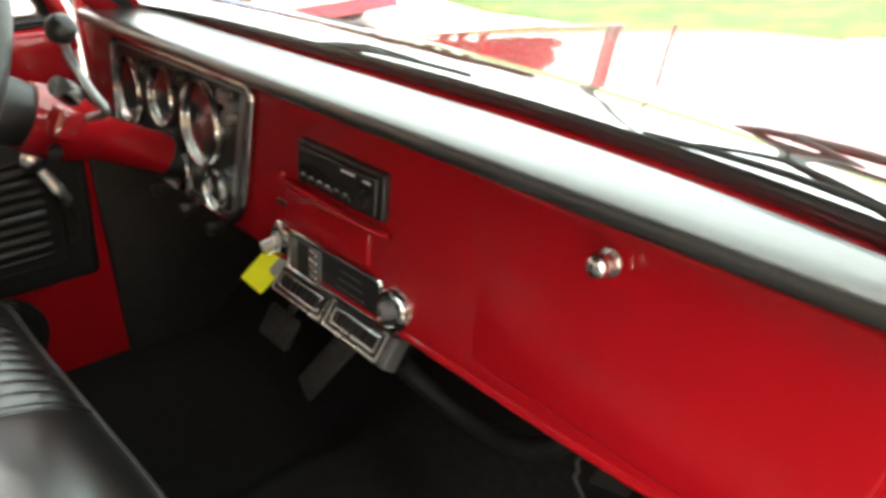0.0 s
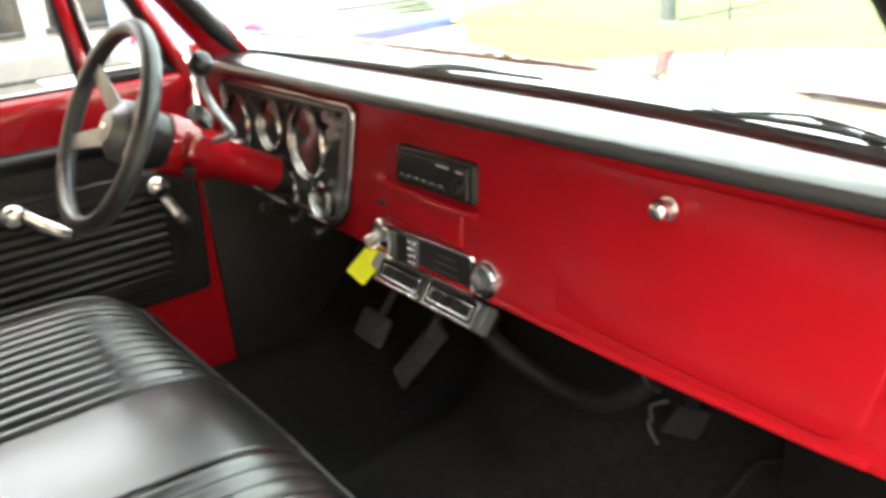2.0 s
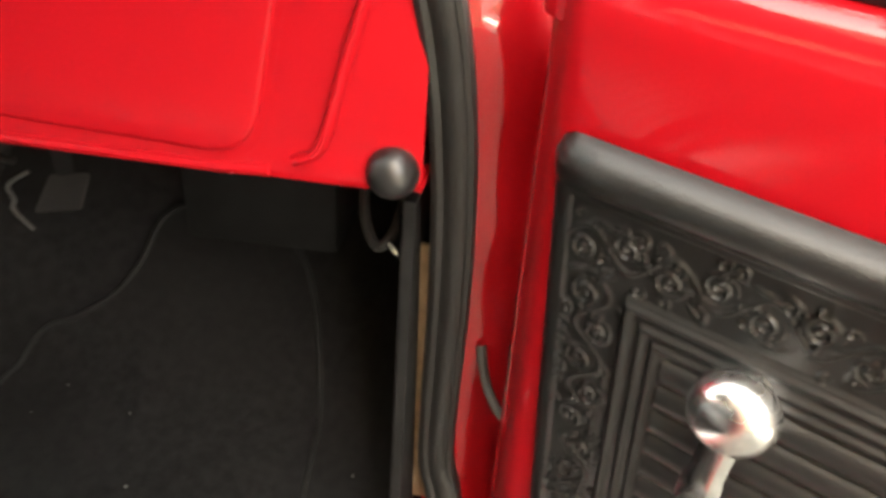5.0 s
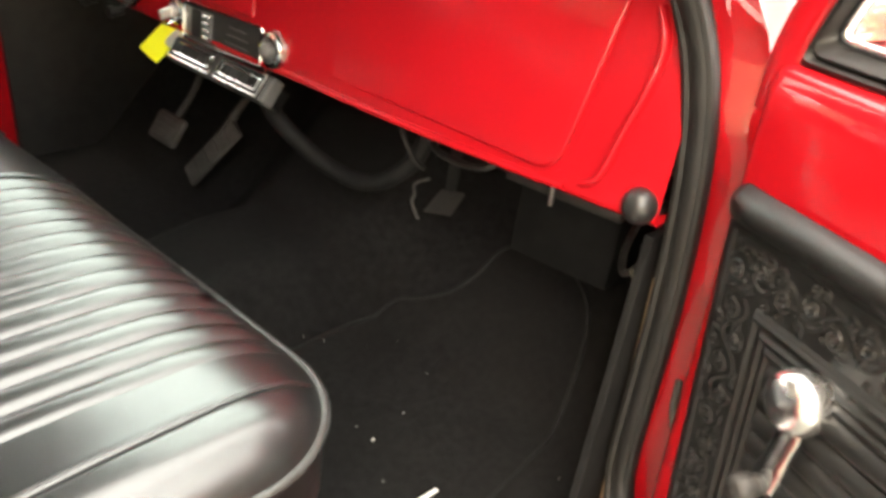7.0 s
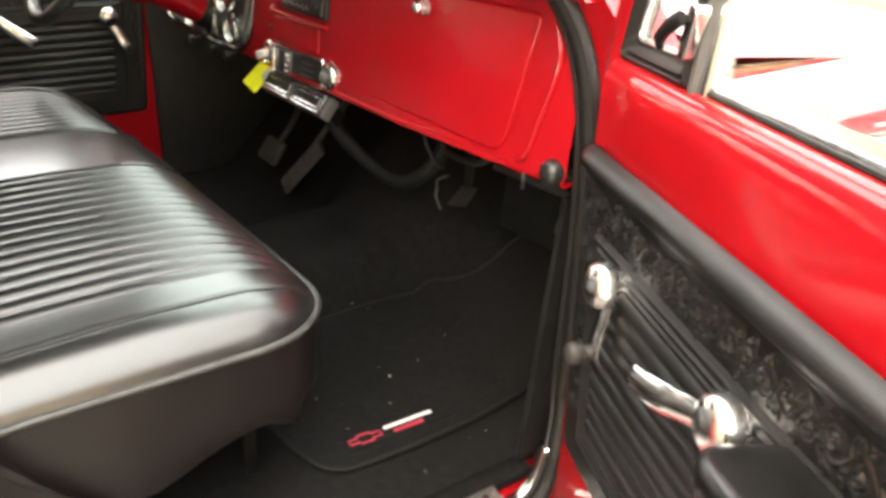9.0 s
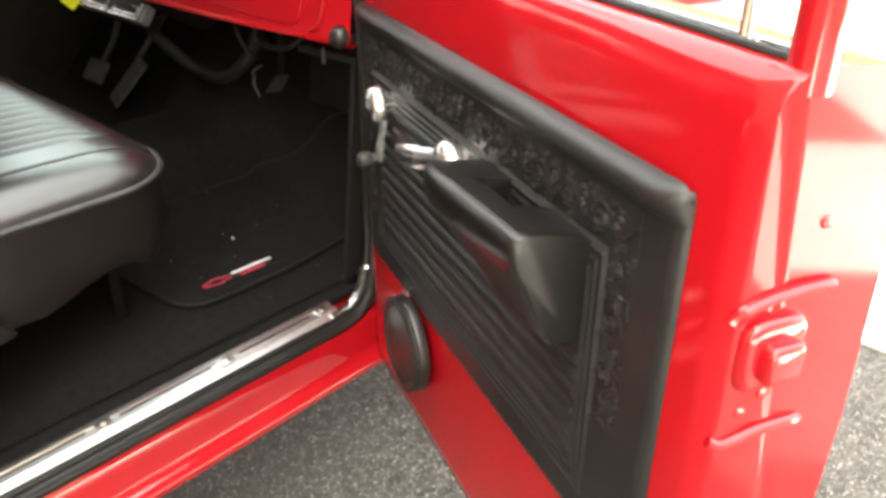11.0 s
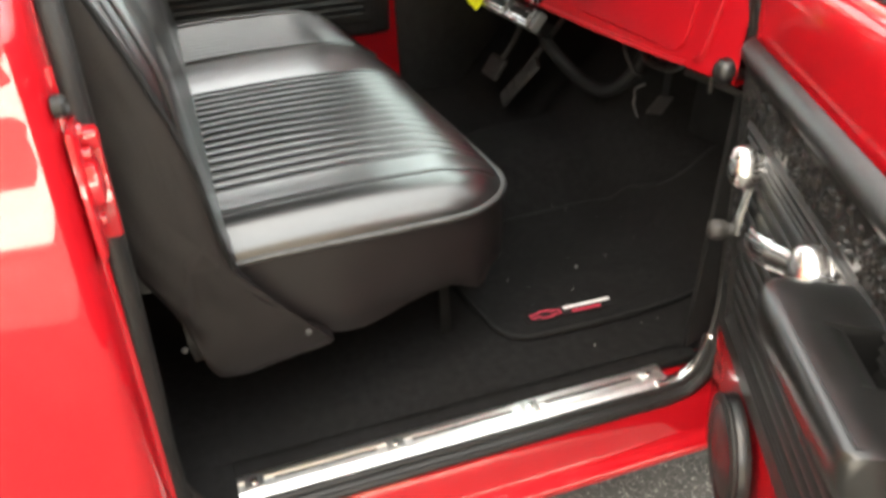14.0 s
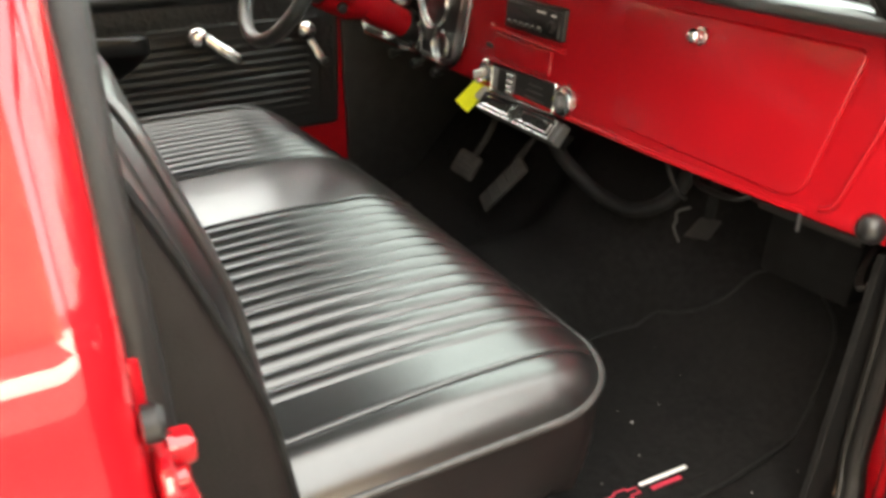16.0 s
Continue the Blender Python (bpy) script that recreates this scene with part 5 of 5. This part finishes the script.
    cr = part("window_winder", lathe([(0, 0), (0.020, 0), (0.021, 0.010), (0.0265, 0.014), (0.0285, 0.020), (0.0280, 0.028), (0.0245, 0.036), (0.016, 0.0415), (0, 0.0435)], axis(P(ws, 0.008, cz), Vector(P(0, 1, 0)) - Vector(P(0, 0, 0))), 26), BRIGHT, root, "chrome window winder")
    part("arm", tube(smooth_path([P(ws, 0.020, cz - 0.010), P(ws + 0.4 * wa, 0.024, cz + 0.4 * wb), P(ws + 0.76 * wa, 0.030, cz + 0.76 * wb), P(ws + wa, 0.032, cz + wb)], 4), [0.0115] * 4 + [0.0125] * 4 + [0.0145] * 4 + [0.0145], 10, up=(Vector(P(0, 1, 0)) - Vector(P(0, 0, 0))), flat=0.45), BRIGHT, cr)
    part("knob", lathe([(0, 0), (0.010, 0), (0.009, 0.006), (0.0130, 0.010), (0.0142, 0.018), (0.0130, 0.026), (0.009, 0.030), (0, 0.031)], axis(P(ws + 1.02 * wa, 0.036, cz + 0.98 * wb), Vector(P(0, 1, 0)) - Vector(P(0, 0, 0))), 20), DARK, cr, "dark grey knob")
    # door lever
    ls, ld, la, lb = lever
    lz = z1 - ld
    lv = part("door_lever", lathe([(0, 0), (0.024, 0), (0.025, 0.006), (0.024, 0.011), (0.029, 0.014), (0.0305, 0.022), (0.0295, 0.032), (0.024, 0.039), (0.013, 0.0435), (0, 0.045)], axis(P(ls, 0.004, lz), Vector(P(0, 1, 0)) - Vector(P(0, 0, 0))), 26), BRIGHT, root, "chrome inside door lever")
    part("arm", tube(smooth_path([P(ls, 0.036, lz), P(ls + 0.21 * la, 0.042, lz + 0.06 * lb), P(ls + 0.47 * la, 0.050, lz + 0.41 * lb), P(ls + 0.77 * la, 0.056, lz + 0.76 * lb), P(ls + la, 0.056, lz + lb)], 4), [0.013] * 4 + [0.014] * 4 + [0.016] * 4 + [0.015] * 4 + [0.009], 12, up=(Vector(P(0, 1, 0)) - Vector(P(0, 0, 0))), flat=0.42), BRIGHT, lv)
    for off in (-0.0065, 0.0, 0.0065):
        part("finger_groove", tube([P(ls + 0.47 * la, 0.0568, lz + 0.41 * lb + off), P(ls + 0.92 * la, 0.0626, lz + 0.91 * lb + off)], 0.0016, 6), DARK, lv)
    # armrest with a notch behind it to pull by
    rows = []
    for s, k, notch in ((0.490, 0.60, 0), (0.493, 0.74, 0), (0.499, 0.86, 0), (0.508, 0.93, 0), (0.520, 0.98, 0), (0.535, 1, 0), (0.573, 1, 0), (0.575, 1, 1), (0.659, 1, 1), (0.661, 1, 0), (0.723, 1, 0), (0.733, 0.99, 0), (0.739, 0.965, 0), (0.741, 0.93, 0)):
        low = 0.962 + 0.065 * max(0, (0.605 - s) / 0.115) ** 1.3
        near, far = z1 - 0.093 + 0.010 * (s - 0.49) / 0.25, z1 - 0.103
        df, dn = (0.040, 0.05) if notch else (0.003, 0.003)
        ar = [(0.002, low - 0.004), (0.022, low - 0.003), (0.050, low + 0.002), (0.057, low + 0.010), (0.087, near - 0.052), (0.094, near - 0.044), (0.0985, near - 0.024), (0.0995, near - 0.009), (0.0975, near - 0.003), (0.0930, near), (0.087, near + 0.0003),
              (0.060, near - 0.003), (df + 0.004, far + 0.001), (df, far - 0.003), (df, far - dn - 0.002), (0.001, far - dn - 0.004)]
        rows.append([P(s + rest, d * (k if d > 0.01 else 1), (near - 0.06) + (z - near + 0.06) * (0.6 + 0.4 * k)) for d, z in ar])
    arm = part("armrest", loft(rows, closed_v=True, caps=True), ARMREST, root, "black moulded armrest with a flat top", smooth=38)
    part("armrest_seam", tube([P(0.535 + rest, 0.0875, z1 - 0.0922), P(0.733 + rest, 0.0875, z1 - 0.0833), P(0.733 + rest, 0.02, z1 - 0.099)], 0.0014, 6), TRIM, arm)
    # speaker in the steel below the card
    sm = axis(P(0.246, 0.012, z0 - 0.076), Vector(P(0, 1, 0)) - Vector(P(0, 0, 0)))
    spk = part("speaker", lathe([(0, 0), (0.082, 0), (0.084, 0.006), (0.080, 0.020), (0.072, 0.026), (0.066, 0.022), (0, 0.030)], sm, 36), PLASTIC, root, "round black door speaker")
    part("rim", tube([sm @ Vector((0.079 * math.cos(a), 0.079 * math.sin(a), 0.020)) for a in [2 * math.pi * k / 36 for k in range(36)]], 0.0045, 8, True), RUBBER, spk, "dull rubber rim", smooth=60)
    return top


def at_right(s, d, z):
    """The open right-hand door, swung out on its hinges."""
    return (0.920 + 0.903 * s - 0.429 * d, 0.017 - 0.429 * s - 0.903 * d, z + 0.022 * s)


right_door = thing("door_1", at_right(0, 0, 0.46), "open red truck door with a black moulded card and armrest", "truck door", "doors of the truck", "structure")
door(right_door, at_right, (0.728, 1.178), 0.0014, True)
lt = part("door_latch", slab(rounded([(-0.075, 1.015), (-0.012, 1.015), (-0.012, 1.085), (-0.075, 1.085)], 0.02, 4), lambda a, b, d: at_right(0.92 + d, a, b), -0.002, 0.012, 0.008), RED, right_door, "red painted latch housing")
part("latch_tooth", slab(rounded([(-0.062, 1.03), (-0.025, 1.03), (-0.025, 1.068), (-0.062, 1.068)], 0.01, 4), lambda a, b, d: at_right(0.92 + d, a, b), 0.01, 0.026, 0.006), RED, lt)
for zz, sag in ((1.098, -0.014), (0.960, 0.004)):
    part("pressing", tube(smooth_path([at_right(0.918, -0.004, zz + sag), at_right(0.922, -0.016, zz), at_right(0.923, -0.05, zz + 0.006), at_right(0.923, -0.09, zz + 0.006), at_right(0.919, -0.10, zz)], 4), 0.0055, 8), RED, right_door)
for a, b in ((-0.05, 1.005), (-0.075, 1.16), (-0.03, 0.99)):
    part("screw", lathe([(0, 0), (0.007, 0), (0.005, 0.004), (0, 0.005)], axis(at_right(0.918, a, b), (0.903, -0.429, 0)), 12), RED, right_door)
part("door_check", tube(smooth_path([(0.873, 0.122, 0.868), (0.877, 0.112, 0.856), (0.885, 0.100, 0.836), (0.902, 0.084, 0.819), (0.930, 0.070, 0.814)], 4), 0.0048, 8), PEDAL, right_door, "bent bare metal check rod")
# no hole is cut: a solid black block paints the shade in the opening
part("hinge_opening_shade", box((0.017, 0.030, 0.150), pose(0.9125, 0.126, 0.826), 0.003), BLACK, cab, "black block for the opening behind the hinge, its shade put into the colour")


def at_left(s, d, z):
    return (-0.868 + d, 0.0 - s, z + 0.04)


left_door = thing("door_2", (-0.87, -0.4, 0.5), "closed red driver's door with a black moulded card", "truck door", "doors of the truck", "structure")
door(left_door, at_left, (0.758, 1.178), 0.0042, False, 0.055, (0.115, 0.134, -0.042, -0.092), (0.415, 0.125, -0.10, -0.065))

# ---- beyond the windows ----
def old_truck(at, turn, paint, label):
    """A parked vintage pickup, nose along +x of its own axes."""
    m = pose(*at, 0, 0, turn)
    tk = thing("parked_truck", at, label, "truck", "parked trucks")

    def put(name, bm, mat, par=None, label="", smooth=40):
        bmesh.ops.transform(bm, matrix=m, verts=bm.verts)
        return part(name, bm, mat, par or tk, label, smooth)

    side = [(-2.6, 0.45), (-2.6, 1.15), (-0.9, 1.2), (-0.9, 1.2), (0.6, 1.2), (1.0, 1.15), (1.9, 1.08), (2.05, 0.98), (2.08, 0.6), (1.95, 0.42), (-2.4, 0.40)]
    put("body", loft([[(x, y * w, z) for x, z in side] for y, w in ((-0.93, 1), (-0.9, 1), (-0.5, 1), (0, 1), (0.5, 1), (0.9, 1), (0.93, 1))], closed_v=True, caps=True), paint)
    cabp = [(-0.9, 1.19), (-0.8, 1.72), (0.15, 1.76), (0.62, 1.19)]
    put("cab", loft([[(x, y * (1 - 0.12 * (z > 1.3)), z) for x, z in cabp] for y in (-0.86, -0.4, 0.4, 0.86)], closed_v=True, caps=True), paint)
    put("windscreen", slab([(-0.68, 1.24), (0.68, 1.24), (0.6, 1.66), (-0.6, 1.66)], lambda a, b, d: (0.62 - 0.47 * (b - 1.19) / 0.57 + 0.02 + d, a, b), -0.01, 0.004), SHOP)
    put("grille", box((0.06, 1.5, 0.30), pose(2.07, 0, 0.82), 0.02), CHROME, None, "chrome grille")
    for k in range(4):
        put("grille_bar", box((0.03, 1.3, 0.03), pose(2.11, 0, 0.72 + 0.065 * k), 0.008, 1), FRAME)
    put("bumper", tube([(1.9, -0.98, 0.44), (2.16, -0.9, 0.44), (2.22, -0.4, 0.44), (2.22, 0.4, 0.44), (2.16, 0.9, 0.44), (1.9, 0.98, 0.44)], 0.09, 12, flat=1.1), CHROME, None, "chrome bumper")
    put("valance", box((0.06, 1.7, 0.2), pose(2.1, 0, 0.30), 0.02), PRINT, None, "dark red valance")
    for y in (-0.68, 0.68):
        put("headlamp", lathe([(0, 0), (0.10, 0), (0.11, 0.02), (0.09, 0.04), (0, 0.06)], m.inverted() @ m @ axis((2.1, y, 0.84), (1, 0, 0)), 20), WHITE, None, "round glass headlamp")
    for x in (-1.55, 1.25):
        for y in (-0.82, 0.82):
            w = put("wheel", lathe([(0.21, -0.1), (0.33, -0.1), (0.35, -0.06), (0.35, 0.06), (0.33, 0.1), (0.21, 0.1)], axis((x, y, 0.28), (0, 1, 0)), 30), TYRE, None, "black tyre")
            put("hubcap", lathe([(0, -0.115), (0.12, -0.11), (0.21, -0.095), (0.215, 0.0), (0.21, 0.095), (0.12, 0.11), (0, 0.115)], axis((x, y, 0.28), (0, 1, 0)), 24), WHITE, w, "white steel wheel")
            put("wheel_arch", tube([(x + 0.43 * math.cos(a), y + (0.09 if y > 0 else -0.09), 0.36 + 0.40 * math.sin(a)) for a in np.linspace(0.1, math.pi - 0.1, 14)], 0.055, 8), PRINT, None, "dark red wheel arch")
    for y, sg in ((-0.90, -1), (0.90, 1)):
        dr = put("door", slab(rounded([(-0.72, 0.56), (0.42, 0.56), (0.42, 1.17), (-0.72, 1.17)], 0.05, 4), lambda a, b, d, y=y, sg=sg: (a, y + sg * (0.03 + d), b), 0, 0.012, 0.006), paint)
        put("door_handle", tube([(-0.64, y + sg * 0.055, 1.08), (-0.52, y + sg * 0.055, 1.08)], 0.012, 8), CHROME, dr, "chrome door handle")
        put("side_window", slab(rounded([(-0.66, 1.22), (0.42, 1.22), (0.10, 1.66), (-0.60, 1.66)], 0.05, 4), lambda a, b, d, y=y, sg=sg: (a, sg * (0.855 - 0.235 * max(0, b - 1.19) * 0.9 + d), b), -0.02, 0.012), SHOP, None, "dark side window")
    return tk, put


old_truck((-8.1, 3.55, GZ + 0.01), 6, PALE_BLUE, "parked pale blue vintage pickup with a chrome bumper")
_, put = old_truck((4.3, 7.2, GZ + 0.01), -24, DEEP_RED, "parked dark red pickup with a white oval door sign")
sign = put("door_sign", slab([(-0.16 + 0.23 * math.cos(a), 0.86 + 0.12 * math.sin(a)) for a in [2 * math.pi * k / 28 for k in range(28)]], lambda a, b, d: (a, -0.944 - d, b), 0, 0.006), WHITE, None, "white oval sign")
for dz in (-0.035, 0.035):
    put("sign_bar", slab([(-0.28, 0.845 + dz), (-0.04, 0.845 + dz), (-0.04, 0.875 + dz), (-0.28, 0.875 + dz)], lambda a, b, d: (a, -0.952 - d, b), 0, 0.002), FRAME, sign, "plain dark bar")

lamp = thing("lamp_post", (-6.5, 8.6, GZ), "dark lamp post on the grass verge", "lamp post")
part("base", lathe([(0, 0), (0.16, 0), (0.16, 0.03), (0.12, 0.06), (0, 0.06)], pose(-6.5, 8.6, GZ), 16), FRAME, lamp)
part("post", tube([(-6.5, 8.6, GZ), (-6.5, 8.6, GZ + 3.0), (-6.5, 8.6, GZ + 6.0)], [0.11, 0.10, 0.08], 14), FRAME, lamp)
part("head", box((0.7, 0.3, 0.14), pose(-6.3, 8.6, GZ + 6.0), 0.03), FRAME, lamp)
pole = thing("sign_pole", (-5.8, 9.0, GZ), "thin grey steel pole on the grass verge", "pole")
part("pole", tube([(-5.8, 9.0, GZ), (-5.8, 9.0, GZ + 2.6)], 0.025, 10), FRAME, pole)

shop = thing("shop_building", (-19, -5, GZ), "low tan shop building with dark glazed front", "building")
g = bmesh.new()
box((5, 30, 4.2), pose(-20.6, -7, GZ + 2.1), 0.03, bm=g)
part("wall", g, STUCCO, shop)
part("roof_edge", box((5.4, 30.4, 0.35), pose(-20.6, -7, GZ + 4.3), 0.05), FRAME, shop)
for k in range(8):
    y = -20 + 3.5 * k
    wn = part("window", box((0.08, 2.9, 2.5), pose(-18.08, y, GZ + 1.42), 0.01), SHOP, shop, "dark shop window")
    part("frame", box((0.14, 0.12, 2.7), pose(-18.06, y + 1.5, GZ + 1.42), 0.02), FRAME, wn)
    part("sill", box((0.16, 3.1, 0.12), pose(-18.05, y, GZ + 0.14), 0.02), FRAME, wn)
for k in range(4):
    part("column", box((0.5, 0.5, 3.4), pose(-15.6, -15.5 + 7.2 * k, GZ + 1.7), 0.03), STUCCO, shop)


def autumn_tree(at, height, seed, leaf, spread):
    """A tapered trunk with limbs and a crown of many small leaves in loose clumps."""
    rng = random.Random(seed)
    x0, y0, z0 = at
    tr = thing("tree", at, "tree with a thin autumn crown beside the car park", "tree", "trees beyond the lawn")
    fork = height * 0.38
    trunk = tube(smooth_path([(x0, y0, z0 - 0.05), (x0 + 0.05, y0, z0 + fork * 0.5), (x0 - 0.04, y0 + 0.05, z0 + fork), (x0, y0, z0 + height * 0.8)], 4), [0.20 - 0.0125 * k for k in range(13)], 10)
    clumps = []
    for k in range(11):
        a, h = rng.uniform(0, 6.28), rng.uniform(0.22, 0.72) * height
        reach = spread * rng.uniform(0.55, 1.0) * (1.15 - h / height)
        tip = Vector((x0 + reach * math.cos(a), y0 + reach * math.sin(a), z0 + h + reach * rng.uniform(0.4, 0.9)))
        root = Vector((x0, y0, z0 + h))
        tube(smooth_path([root, root.lerp(tip, 0.5) + Vector((0, 0, 0.15)), tip], 3), [0.07, 0.062, 0.054, 0.046, 0.036, 0.027, 0.018], 7, bm=trunk)
        clumps += [root.lerp(tip, f) + Vector([rng.uniform(-0.35, 0.35) for _ in range(3)]) for f in (0.55, 0.8, 1.0, 1.1)]
    part("trunk", trunk, BARK, tr)
    vs, fs = [], []
    for c in clumps:
        size = rng.uniform(0.45, 0.85)
        for _ in range(210):
            d = Vector((rng.gauss(0, 1), rng.gauss(0, 1), rng.gauss(0, 0.8))).normalized() * size * rng.random() ** 0.5
            u = Vector([rng.gauss(0, 1) for _ in range(3)]).normalized()
            v = u.orthogonal().normalized()
            w = rng.uniform(0.08, 0.16)
            p, n = c + d, len(vs)
            vs += [tuple(q - Vector(at)) for q in (p - u * w, p + v * w * 0.6, p + u * w, p - v * w * 0.6)]
            fs.append((n, n + 1, n + 2, n + 3))
    me = bpy.data.meshes.new("crown")
    me.from_pydata(vs, [], fs)
    me.update()
    link("crown", me, leaf, tr, "loose orange and yellow leaves", smooth=0)


for tx, ty, th, seed, leaf, sp in ((-14.5, 12.2, 5.6, 2, LEAF_ORANGE, 3.0), (-18.0, 13.0, 6.4, 3, LEAF_ORANGE, 3.2), (-20.0, 10.5, 6.0, 9, LEAF_ORANGE, 3.0), (-15.0, 13.9, 4.2, 11, LEAF_ORANGE, 3.0), (-17.6, 15.4, 4.8, 12, LEAF_ORANGE, 3.6), (-16.6, 10.0, 4.4, 13, LEAF_ORANGE, 3.2), (-4.0, 29.0, 8.0, 7, LEAF_GREEN, 3.4)):
    autumn_tree((tx, ty, GZ), th, seed, leaf, sp)
